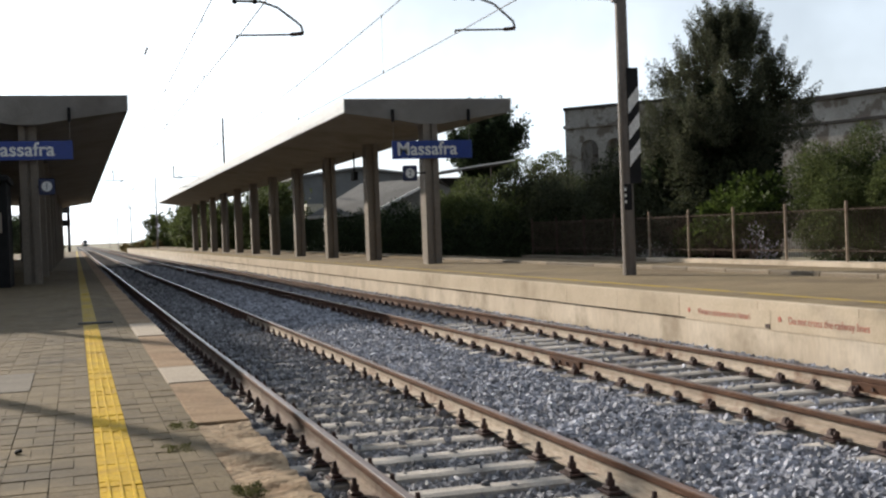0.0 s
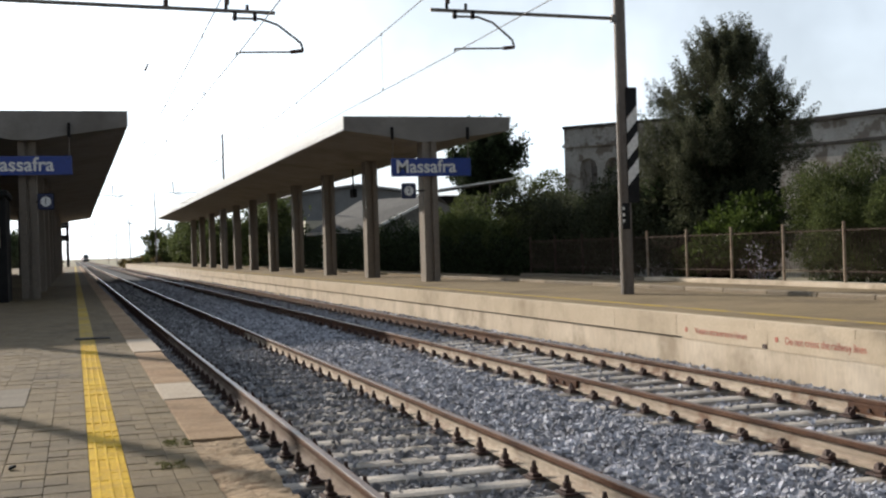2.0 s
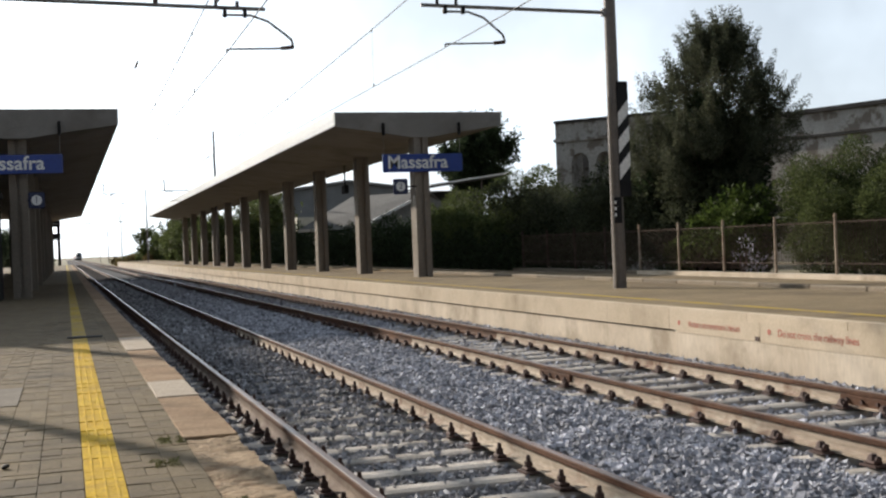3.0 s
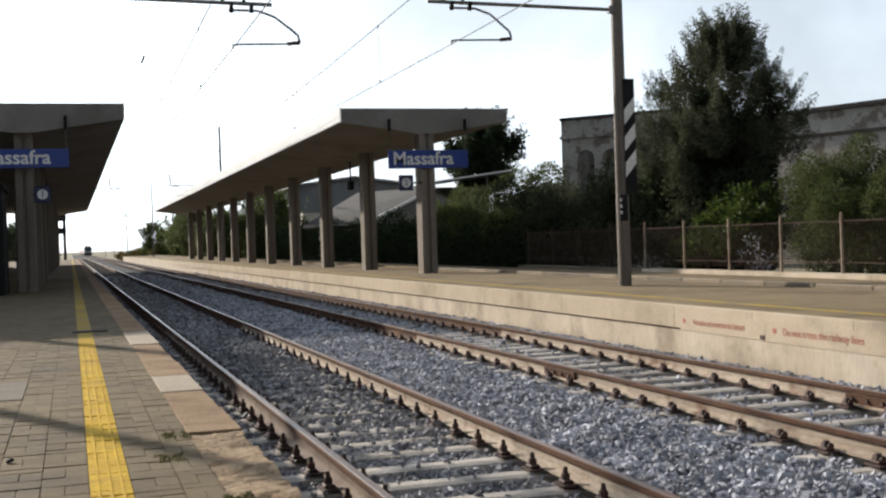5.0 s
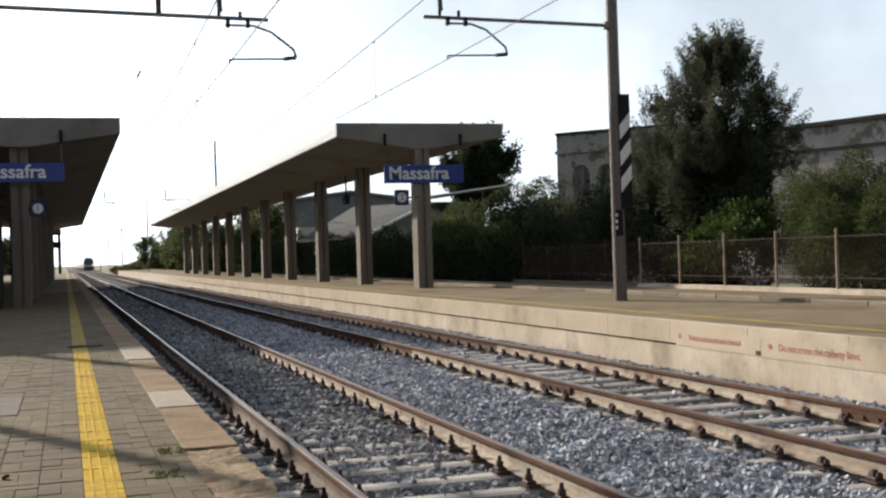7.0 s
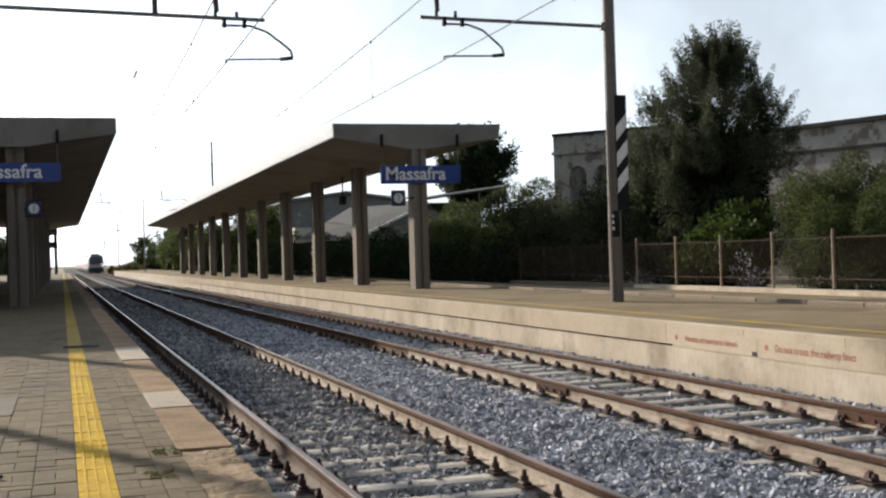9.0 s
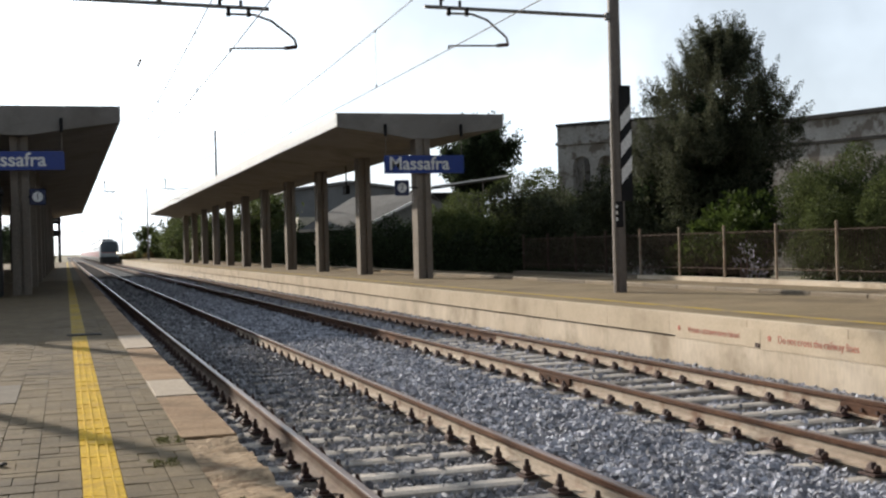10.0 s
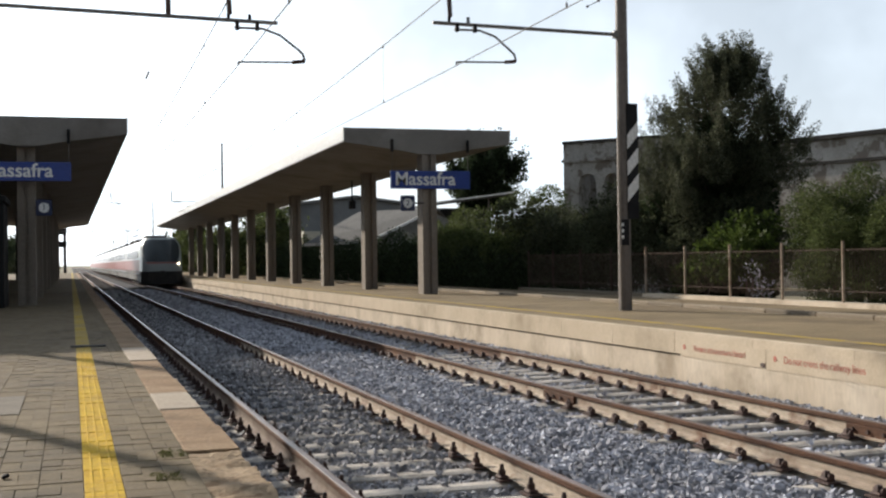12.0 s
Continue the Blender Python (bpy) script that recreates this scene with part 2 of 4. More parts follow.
bm = bmesh.new()
prism(bm, [(-9, -0.4), (0.55, -0.4), (0.55, Z_P - 0.010), (-9, Z_P - 0.010)], -12, 170)
platform_1 = setting("platform_1", bm, M_JOINT, "station platform paved with buff concrete blocks", "platform")
bm = bmesh.new()
prism(bm, [(0.55, -0.4), (0.83, -0.4), (0.83, Z_P - 0.12), (0.55, Z_P - 0.12)], -12, 170)
part("edge_wall", bm, M_WALL, platform_1)
bm = bmesh.new()
prism(bm, [(7.99, -0.4), (7.99, Z_P), (11.85, Z_P), (11.85, 0.575), (13.2, 0.575), (13.2, -0.4)], -12, 195)
platform_2 = setting("platform_2", bm, M_ASPHALT, "island platform with worn buff asphalt top", "platform")


def rail_profile(x):
    web = [(0.07, -0.16), (0.07, -0.148), (0.02, -0.128), (0.013, -0.11), (0.012, -0.044)]
    head = [(0.033, -0.043), (0.036, -0.034), (0.036, -0.006), (0.029, -0.001)]
    return [[(x + u, v) for u, v in h] + [(x - u, v) for u, v in reversed(h)] for h in (web, head)]


RAIL_X = (1.75, 3.255, 5.465, 6.97)
for x in RAIL_X:
    rail = thing("rail", "long steel rail with rusty web and worn top", "rail", "running rails")
    web, head = rail_profile(x)
    # y at which the web's colour changes to the darker brown
    joint = 24 if x < 4 else 19
    part("web_and_foot", prism(bmesh.new(), web, -8, joint), M_WEB_DARK if x < 2 else M_WEB, rail, "dusty tan rail web and foot")
    part("web_and_foot", prism(bmesh.new(), web, joint, 900), M_RUST, rail, "dark brown rail web and foot")
    part("head", prism(bmesh.new(), head, -8, 900), M_RUST, rail, "rust-brown rail head")
    part("running_surface", prism(bmesh.new(), [(x - 0.027, -0.001), (x + 0.027, -0.001), (x + 0.022, 0.002), (x - 0.022, 0.002)], -8, 900), M_RAILTOP, rail, "worn brownish running surface")


# ---- sleepers with their clips ----
def clip_mesh(tall):
    bm = bmesh.new()
    box(bm, -0.065, 0.065, -0.09, 0.09, -0.165, -0.15)
    box(bm, -0.045, 0.03, -0.055, 0.055, -0.15, -0.125, 0.008)
    if tall:
        rod(bm, (-0.01, 0, -0.14), (-0.01, 0, -0.055), 0.014, seg=6)
        rod(bm, (-0.01, 0, -0.125), (-0.01, 0, -0.085), 0.030, seg=6)
        rod(bm, (-0.01, 0, -0.085), (-0.01, 0, -0.04), 0.02, 0.014, seg=6)
    else:
        rod(bm, (0.0, -0.05, -0.115), (0.0, 0.05, -0.115), 0.026, seg=8)
        rod(bm, (-0.01, 0, -0.13), (-0.01, 0, -0.078), 0.034, 0.024, seg=6)
    return mesh_of(bm, "rail_clip", M_CLIP)


def sleeper_mesh():
    bm = bmesh.new()
    prism(bm, [(-0.14, -0.4), (0.14, -0.4), (0.11, -0.19), (0.06, -0.175), (-0.06, -0.175), (-0.11, -0.19)], -1.15, 1.15, "x")
    return mesh_of(bm, "sleeper", M_SLEEPER)


CLIP_TALL, CLIP_LOW, SLEEPER = clip_mesh(True), clip_mesh(False), sleeper_mesh()


def sleeper(x, y):
    ob = tagged(new("sleeper", SLEEPER), "weathered grey concrete sleeper half sunk in ballast", "sleeper", "railway sleepers")
    ob.location = (x, y, random.uniform(-0.012, 0.006) - 0.05 * min(1, max(0, (y - 14) / 14)))
    for side in (-0.7525, 0.7525):
        for d in (-0.115, 0.115):
            c = new("rail_clip", CLIP_TALL if x < 4 else CLIP_LOW)
            c.parent = ob
            c.location = (side + d, 0, -ob.location.z)
            c.scale = (-1 if d > 0 else 1, 1, 1)
    return ob


TRACKS = ((2.5025, 15.193), (6.2175, 12.413))
for cx, y0 in TRACKS:
    for n in range(-140, 40):
        y = y0 - 0.6 * n
        if -8 < y < 80:
            sleeper(cx, y)
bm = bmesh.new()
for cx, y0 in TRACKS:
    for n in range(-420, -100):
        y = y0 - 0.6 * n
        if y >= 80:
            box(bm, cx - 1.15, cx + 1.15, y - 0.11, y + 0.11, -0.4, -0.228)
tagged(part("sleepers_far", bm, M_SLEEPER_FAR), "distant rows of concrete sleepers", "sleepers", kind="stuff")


# ---- canopies ----
def canopy(name, x0, x1, xc, y0, y1, z0, columns, label):
    """A concrete butterfly roof on a row of grooved columns; z0 is the underside at the edges."""
    t = thing(name, label, "platform canopy")
    w = 0.42
    out = [(x0, z0), (x0, z0 + w), (x1, z0 + w), (x1, z0), (xc + 1.0, z0 - 0.22), (xc + 0.3, z0 - 0.34), (xc - 0.3, z0 - 0.34), (xc - 1.0, z0 - 0.22)]
    part("roof", prism(bmesh.new(), out, y0, y1), M_CONCRETE, t, "grey-brown concrete roof slab")
    for s, x in ((-1, x0), (1, x1)):
        for n in range(int((y1 - y0) / 7.4) + 1):
            a, b = y0 + 7.4 * n + 0.01, min(y1, y0 + 7.4 * (n + 1)) - 0.01
            if b > a:
                lo, hi = sorted((x + s * 0.004, x + s * 0.03))
                part("fascia", box(bmesh.new(), lo, hi, a, b, z0 + 0.03, z0 + w + 0.03), M_FASCIA, t, "pale weathered edge flashing")
    for y in columns:
        c = bmesh.new()
        h = [(-0.225, -0.28), (-0.05, -0.28), (-0.05, -0.20), (0.05, -0.20), (0.05, -0.28), (0.225, -0.28), (0.225, 0.28), (0.05, 0.28), (0.05, 0.20), (-0.05, 0.20), (-0.05, 0.28), (-0.225, 0.28)]
        prism(c, [(xc + u, y + v) for u, v in h], Z_P - 0.07, z0 - 0.3, "z")
        part("column", c, M_COLUMN, t)
    return t


for x, y in ((5.465, 12.9), (6.97, 9.1)):
    j = tagged(new("rail_joint"), "rusty bolted joint plates on the rail", "rail joint", "rail joints")
    for s in (-1, 1):
        lo, hi = sorted((x + s * 0.014, x + s * 0.045))
        part("fishplate", box(bmesh.new(), lo, hi, y - 0.45, y + 0.45, -0.145, -0.046, 0.006), M_RUST, j, "rusty fishplate")
        for k in range(4):
            yy = y - 0.33 + 0.22 * k
            part("bolt", rod(bmesh.new(), (x + s * 0.044, yy, -0.095), (x + s * 0.07, yy, -0.095), 0.02, seg=6), M_CLIP, j)
canopy("platform_canopy", 7.75, 12.95, 10.37, 34.3, 116.0, 5.08, [34.62 + 7.4 * n for n in range(11)], "long concrete butterfly canopy on grooved columns")
canopy("platform_canopy", -6.1, 1.44, -1.1, 32.4, 106.0, 4.98, [33.1 + 7.4 * n for n in range(10)], "shaded concrete canopy over the first platform")


# ---- masts, arms and wires ----
def stripes_board(parent, x, y, z0, z1):
    """A narrow board with slanting black and white bars, facing the near end of the station."""
    w = 0.115
    part("board", box(bmesh.new(), x - w, x + w, y - 0.02, y + 0.0, z0, z1), M_BLACK, parent, "black narrow board")
    for z in (4.17, 3.66, 3.15):
        b = bmesh.new()
        prism(b, [(x - w, z - 0.55), (x + w, z - 0.28), (x + w, z), (x - w, z - 0.27)], y - 0.026, y - 0.0205)
        part("white_stripe", b, M_WHITE, parent, "slanting white stripe")


def arm_set(parent, x_mast, x_end, y, z, hang, reach, z_mast):
    """The tube from the mast, its hangers, the bent registration tube and the steady arm to the wire."""
    tube = part("arm_tube", rod(bmesh.new(), (x_mast, y, z_mast), (x_end, y, z + 0.03), 0.035), M_ARM, parent, "grey horizontal steel tube")
    part("tube_clamp", box(bmesh.new(), x_mast - 0.06, x_mast + 0.06, y - 0.06, y + 0.06, z_mast - 0.07, z_mast + 0.07, 0.01), M_ARM, parent)
    for h in (hang - 0.05, hang + 0.32):
        part("hanger", rod(bmesh.new(), (h, y, z + 0.04), (h, y, z + 0.16), 0.03), M_DARK, tube)
    part("suspension_insulator", rod(bmesh.new(), (hang - 0.03, y, z + 0.15), (hang - 0.06, y, z + 0.75), 0.045), M_CLIP, tube, "brown rod insulator above the arm")
    b = bmesh.new()
    pts = [(hang + 0.05, y, z - 0.08), (hang + 0.55, y, z - 0.08), (hang + 0.85, y, z - 0.18), (reach - 0.12, y, z - 0.42), (reach - 0.03, y, z - 0.50), (reach, y, z - 0.62)]
    bent = part("registration_tube", pipe(b, pts, 0.022), M_ARM, parent, "bent registration tube")
    for h in (hang + 0.1, hang + 0.45):
        part("drop_clamp", box(bmesh.new(), h - 0.03, h + 0.03, y - 0.04, y + 0.04, z - 0.12, z + 0.03), M_DARK, tube)
    part("arm_insulator", rod(bmesh.new(), (reach, y, z - 0.63), (reach - 0.22, y, z - 0.655), 0.035), M_CLIP, bent, "brown ribbed insulator")
    s = bmesh.new()
    pipe(s, [(reach - 0.2, y, z - 0.655), (reach - 1.1, y, z - 0.68), (reach - 1.18, y, z - 0.69), (reach - 1.18, y, z - 0.74)], 0.018)
    part("steady_arm", s, M_ARM, bent, "pale thin steady arm")


Y_MAST = 20.9


def mast_right(y, board):
    m = thing("catenary_mast", "grey steel catenary mast" + (" with striped marker board on the platform" if board else " beside the tracks"), "catenary mast", "catenary masts")
    part("pole", rod(bmesh.new(), (10.24, y, Z_P if y < 190 else -0.45), (10.24, y, 10.0), 0.13 if board else 0.1, 0.10 if board else 0.07, 16), M_STEEL, m, "tapered steel pole")
    part("stay_rod", rod(bmesh.new(), (10.2, y, 8.3), (6.55, y, 6.62), 0.014), M_ARM, m, "thin stay rod")
    arm_set(m, 10.12, 6.41, y, 5.89, 6.78, 8.04, 5.86)
    if board:
        part("guy_wire", rod(bmesh.new(), (10.16, y, 6.70), (9.5, y, 6.36), 0.008, seg=6), M_WIRE, m, "short guy wire")
        for u in (0.35, 0.6, 0.95):
            b = bmesh.new()
            bmesh.ops.create_uvsphere(b, u_segments=10, v_segments=6, radius=0.028, matrix=Matrix.Translation((10.16 - 0.66 * u, y, 6.70 - 0.34 * u)))
            part("bead_insulator", b, M_CLIP, m, "brown bead insulator")
        stripes_board(m, 10.375, y - 0.12, 2.28, 4.51)
        part("conduit", rod(bmesh.new(), (10.12, y - 0.1, Z_P), (10.10, y - 0.1, 4.2), 0.022), M_COLUMN, m, "pale cable conduit")
        part("plate", box(bmesh.new(), 10.10, 10.26, y - 0.17, y - 0.145, 1.77, 2.27), M_BLACK, m, "small black plate")
        for z in (1.9, 2.02, 2.14):
            part("plate_mark", box(bmesh.new(), 10.105, 10.145, y - 0.178, y - 0.171, z, z + 0.06), M_WHITE, m)
    return m


def mast_left(y):
    m = thing("catenary_mast", "grey steel catenary mast beside the first platform", "catenary mast", "catenary masts")
    part("pole", rod(bmesh.new(), (-3.4, y, Z_P - 0.07 if y < 165 else -0.45), (-3.4, y, 9.2), 0.13, 0.10, 16), M_STEEL, m, "tapered steel pole")
    part("stay_rod", rod(bmesh.new(), (-3.35, y, 8.3), (2.6, y, 6.52), 0.014), M_ARM, m, "thin stay rod")
    arm_set(m, -3.28, 3.53, y, 5.74, 2.72, 4.01, 5.9)
    part("second_insulator", rod(bmesh.new(), (1.64, y, 5.83), (1.64, y, 6.6), 0.045), M_CLIP, m, "brown rod insulator above the arm")
    return m


mast_right(Y_MAST, True)
mast_left(Y_MAST)
MAST_Y = (84.3, 158.0, 232.0, 306.0, 380.0)
for y in MAST_Y:
    mast_right(y, False)
    mast_left(y)


def wires(x, z_contact, label):
    t = thing("overhead_line", label, "overhead line", "overhead lines")
    spans = [Y_MAST - 62, Y_MAST, *MAST_Y]
    for i, (a, b) in enumerate(zip(spans, spans[1:])):
        xa, xb = x - (0.22 if i % 2 == 0 else 0.0), x - (0.0 if i % 2 == 0 else 0.22)
        part("contact_wire", rod(bmesh.new(), (xa, a, z_contact), (xb, b, z_contact), 0.0095, seg=6), M_WIRE, t, "straight contact wire")
        m = bmesh.new()
        prev = None
        for k in range(13):
            u = k / 12
            p = (xa + (xb - xa) * u, a + (b - a) * u, z_contact + 1.45 - 0.5 * (1 - (2 * u - 1) ** 2))
            if prev:
                rod(m, prev, p, 0.011, seg=6)
            prev = p
            if 0 < k < 12 and k % 2:
                d = bmesh.new()
                rod(d, (p[0], p[1], z_contact), p, 0.0025, seg=5)
                rod(d, (p[0], p[1], p[2] - 0.05), (p[0], p[1], p[2] + 0.02), 0.018, seg=6)
                rod(d, (p[0], p[1], z_contact - 0.01), (p[0], p[1], z_contact + 0.07), 0.016, seg=6)
                part("dropper", d, M_WIRE, t)
        bmesh.ops.remove_doubles(m, verts=m.verts, dist=0.003)
        part("messenger_wire", m, M_WIRE, t, "sagging messenger wire")


wires(6.86, 5.14, "copper overhead line above the second track")
wires(2.83, 5.0, "copper overhead line above the first track")

feeder = thing("feeder_line", "thin feeder wire with a dark insulator high above the track", "overhead line")
part("wire", rod(bmesh.new(), (2.75, Y_MAST - 60, 8.5), (2.75, 380, 8.5), 0.003, seg=5), M_WIRE, feeder)
part("insulator", rod(bmesh.new(), (2.75, 44.0, 8.47), (2.75, 45.6, 8.5), 0.04, seg=10), M_CLIP, feeder, "dark rod insulator")

lamp = thing("platform_lamp", "slim grey lamp post on the first platform", "lamp post")
part("post", rod(bmesh.new(), (-2.8, 13.1, Z_P - 0.07), (-2.8, 13.1, 5.2), 0.10, 0.08, 12), M_STEEL, lamp)
part("lantern", box(bmesh.new(), -2.95, -2.65, 12.9, 13.3, 5.2, 5.35, 0.03), M_STEEL, lamp, "flat lantern head")


# ---- signs ----
def name_board(x0, x1, y, z0, z1, text_x, z_roof, label):
    t = thing("station_sign", label, "sign")
    panel = part("panel", box(bmesh.new(), x0, x1, y - 0.04, y + 0.04, z0, z1, 0.008), M_BLUE, t, "blue enamel panel")
    wording("lettering", "Massafra", (z1 - z0) * 1.01, M_WHITE, panel, pose(text_x, y - 0.045, (z0 + z1) / 2 + 0.01, 90, 0, 0), fat=0.018)
    for x in (x0 + 0.06, x1 - 0.06):
        hanger = part("hanger", rod(bmesh.new(), (x, y, z1 - 0.02), (x, y, z_roof), 0.010), M_STEEL, t, "thin steel hanging rod")
        part("bracket", box(bmesh.new(), x - 0.04, x + 0.04, y - 0.05, y + 0.03, z_roof - 0.05, z_roof + 0.32, 0.01), M_DARK, hanger)


name_board(9.12, 11.62, 34.22, 3.69, 4.23, 10.20, 4.85, "blue station name sign with white lettering under the island canopy")
name_board(-2.55, 0.03, 32.32, 3.72, 4.21, -1.28, 4.75, "blue station name sign with white lettering under the first canopy")


def disc_sign(x, y, z, r, text, arm_to, label):
    t = thing("track_number_sign", label, "sign", "track number signs")
    plate = part("plate", box(bmesh.new(), x - r * 1.25, x + r * 1.25, y - 0.02, y + 0.02, z - r * 1.3, z + r * 1.3, 0.03), M_NAVY, t, "dark navy plate")
    part("disc", rod(bmesh.new(), (x, y - 0.02, z), (x, y - 0.03, z), r * 0.8, seg=28), M_WHITE, plate, "white disc")
    wording("number", text, r * 1.3, M_NAVY, plate, pose(x, y - 0.032, z, 90, 0, 0))
    part("arm", rod(bmesh.new(), (x, y + 0.01, z), (arm_to, y + 0.01, z), 0.02), M_DARK, t)


disc_sign(9.66, 34.27, 3.26, 0.18, "2", 10.16, "navy track number sign with white disc on the canopy column")
disc_sign(-0.66, 32.75, 3.05, 0.165, "1", -0.9, "navy track number sign with white disc on the shaded column")

indicator = thing("platform_indicator", "slim dark indicator hanging from the island canopy", "sign")
part("rod", rod(bmesh.new(), (10.68, 46.0, 3.95), (10.68, 46.0, 4.84), 0.03, seg=10), M_DARK, indicator, "dark hanging rod")
part("case", box(bmesh.new(), 10.60, 10.76, 45.7, 46.3, 3.62, 3.96, 0.02), M_DARK, indicator, "dark flat case")

# ---- things under the first canopy ----
kiosk = thing("information_kiosk", "dark metal information kiosk under the canopy", "kiosk")
part("body", box(bmesh.new(), -3.0, -1.56, 30.8, 32.9, Z_P - 0.07, 3.1, 0.03), M_DARK, kiosk, "black kiosk body")
part("roof", box(bmesh.new(), -3.1, -1.5, 30.6, 33.1, 3.1, 3.25, 0.02), M_DARK, kiosk)
part("notice", box(bmesh.new(), -2.6, -1.7, 30.77, 30.797, 1.85, 2.35), M_COLUMN, kiosk, "pale notice panel")

post = thing("sign_post", "dark post with two boards at the platform end", "post")
part("upright", rod(bmesh.new(), (-0.75, 168, Z_P - 0.07), (-0.75, 168, 7.0), 0.2, seg=10), M_DARK, post)
for z, w in ((5.7, 1.9), (4.0, 1.5)):
    part("board", box(bmesh.new(), -0.75 - w, -0.5, 167.7, 167.8, z, z + 0.8), M_DARK, post, "dark board")


# ---- fence and the strip behind the island platform ----
M_KERB = surface("kerb_stone", (0.15, 0.12, 0.085), (0.22, 0.176, 0.125), 1.2, 0.9, bump=0.3, fine=30, vary=0.3)
M_BAR = surface("fence_rust_and_post_shade", (0.06, 0.043, 0.036), (0.1, 0.074, 0.062), 4, 0.9, bump=0.1, spec=0.05)
M_POST = surface("fence_post_paint", (0.28, 0.225, 0.175), (0.4, 0.325, 0.255), 4, 0.8, bump=0.1, spec=0.1, stain=(0.2, 0.12, 0.08), stain_scale=3)
low_wall = setting("low_wall", box(bmesh.new(), 13.2, 13.62, -12, 26.0, -0.4, 0.66), M_WALL, "low rendered wall carrying the fence", "wall")
# the far end lies in shade, which is put in with a darker material
part("grimy_end", box(bmesh.new(), 13.205, 13.62, 26.0, 34.4, -0.4, 0.655), M_KERB, low_wall, "far end of the low wall, darkened for shade")
fence = thing("fence", "rusty bar fence with pale posts on a low wall", "fence")
posts = [18.42 + 1.94 * k for k in range(-8, 9)]
bar_mesh = mesh_of(rod(bmesh.new(), (0, 0, 0.74), (0, 0, 1.66), 0.006, seg=6), "bar", M_BAR)
# posts from y = 27 on get the dark bar colour in place of canopy shade
for y in posts:
    part("post", box(bmesh.new(), 13.37, 13.42, y - 0.02, y + 0.02, 0.66, 1.78, 0.006), M_POST if y < 27 else M_BAR, fence, "pale square post" if y < 27 else "")
for a, b in zip(posts, posts[1:]):
    for z in (0.86, 1.62):
        part("rail", box(bmesh.new(), 13.40, 13.43, a, b, z - 0.009, z + 0.009), M_BAR, fence)
    for k in range(1, 24):
        o = new("bar", bar_mesh)
        o.parent = fence
        o.location = (13.415, a + (b - a) * k / 24, 0)


# ---- planting ----
M_PLASTER = surface("ruin_plaster", (0.25, 0.235, 0.215), (0.35, 0.335, 0.315), 0.7, 0.95, bump=0.4, fine=12, stain=(0.14, 0.118, 0.10), stain_scale=1.1, stain_cut=(0.5, 0.57))
M_CREAM = surface("cream_render", (0.50, 0.46, 0.38), (0.60, 0.56, 0.47), 0.6, 0.9, bump=0.2, fine=12)
M_ROOF = surface("grey_roof_sheet", (0.15, 0.15, 0.155), (0.22, 0.22, 0.225), 0.6, 0.8, bump=0.2, fine=10, stretch=(1, 1, 3))
M_SHEDROOF = surface("grey_tile_roof", (0.085, 0.083, 0.08), (0.13, 0.127, 0.123), 1.2, 0.85, bump=0.3, fine=8)
M_SHEDWALL = surface("pale_grey_render", (0.2, 0.196, 0.19), (0.27, 0.265, 0.26), 0.6, 0.9, bump=0.2, fine=12)
M_TAR = surface("tarred_edge", (0.035, 0.033, 0.032), (0.06, 0.056, 0.052), 1.2, 0.9, bump=0.2, fine=12, spec=0.1)
M_GREYWALL = surface("grey_render", (0.15, 0.155, 0.165), (0.22, 0.225, 0.235), 0.6, 0.9, bump=0.2, fine=12)
M_DARKROOM = surface("dark_interior", (0.03, 0.03, 0.03), (0.05, 0.05, 0.05), 1, 0.9, bump=0)


def leaf_material(name, c1, c2):
    m = surface(name, c1, c2, 1.4, 0.6, bump=0.0, fine=20, island=0.45)
    nt = m.node_tree
    b = nt.nodes["Principled BSDF"]
    b.inputs["Specular IOR Level"].default_value = 0.12
    # light passes through the thin blade
    tl, mx = nt.nodes.new("ShaderNodeBsdfTranslucent"), nt.nodes.new("ShaderNodeMixShader")
    nt.links.new(b.inputs["Base Color"].links[0].from_socket, tl.inputs["Color"])
    mx.inputs[0].default_value = 0.45
    nt.links.new(b.outputs[0], mx.inputs[1])
    nt.links.new(tl.outputs[0], mx.inputs[2])
    nt.links.new(mx.outputs[0], nt.nodes["Material Output"].inputs["Surface"])
    return m


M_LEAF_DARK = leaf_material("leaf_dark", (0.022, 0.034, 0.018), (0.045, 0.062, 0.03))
M_LEAF_TREE = leaf_material("leaf_evergreen", (0.042, 0.049, 0.03), (0.108, 0.116, 0.073))
M_LEAF_DRY = leaf_material("leaf_dry_grass", (0.12, 0.095, 0.042), (0.2, 0.155, 0.07))
M_LEAF_MOSS = leaf_material("leaf_moss", (0.055, 0.062, 0.02), (0.105, 0.105, 0.04))
M_LEAF_MID = leaf_material("leaf_mid", (0.048, 0.064, 0.022), (0.1, 0.122, 0.046))
M_LEAF_BRIGHT = leaf_material("leaf_bright", (0.034, 0.056, 0.013), (0.068, 0.096, 0.024))
M_LEAF_GREY = leaf_material("leaf_olive", (0.038, 0.046, 0.026), (0.075, 0.084, 0.049))
M_BARK = surface("bark", (0.06, 0.045, 0.035), (0.12, 0.09, 0.07), 6, 0.95, bump=0.6, fine=30, stretch=(1, 1, 0.3))


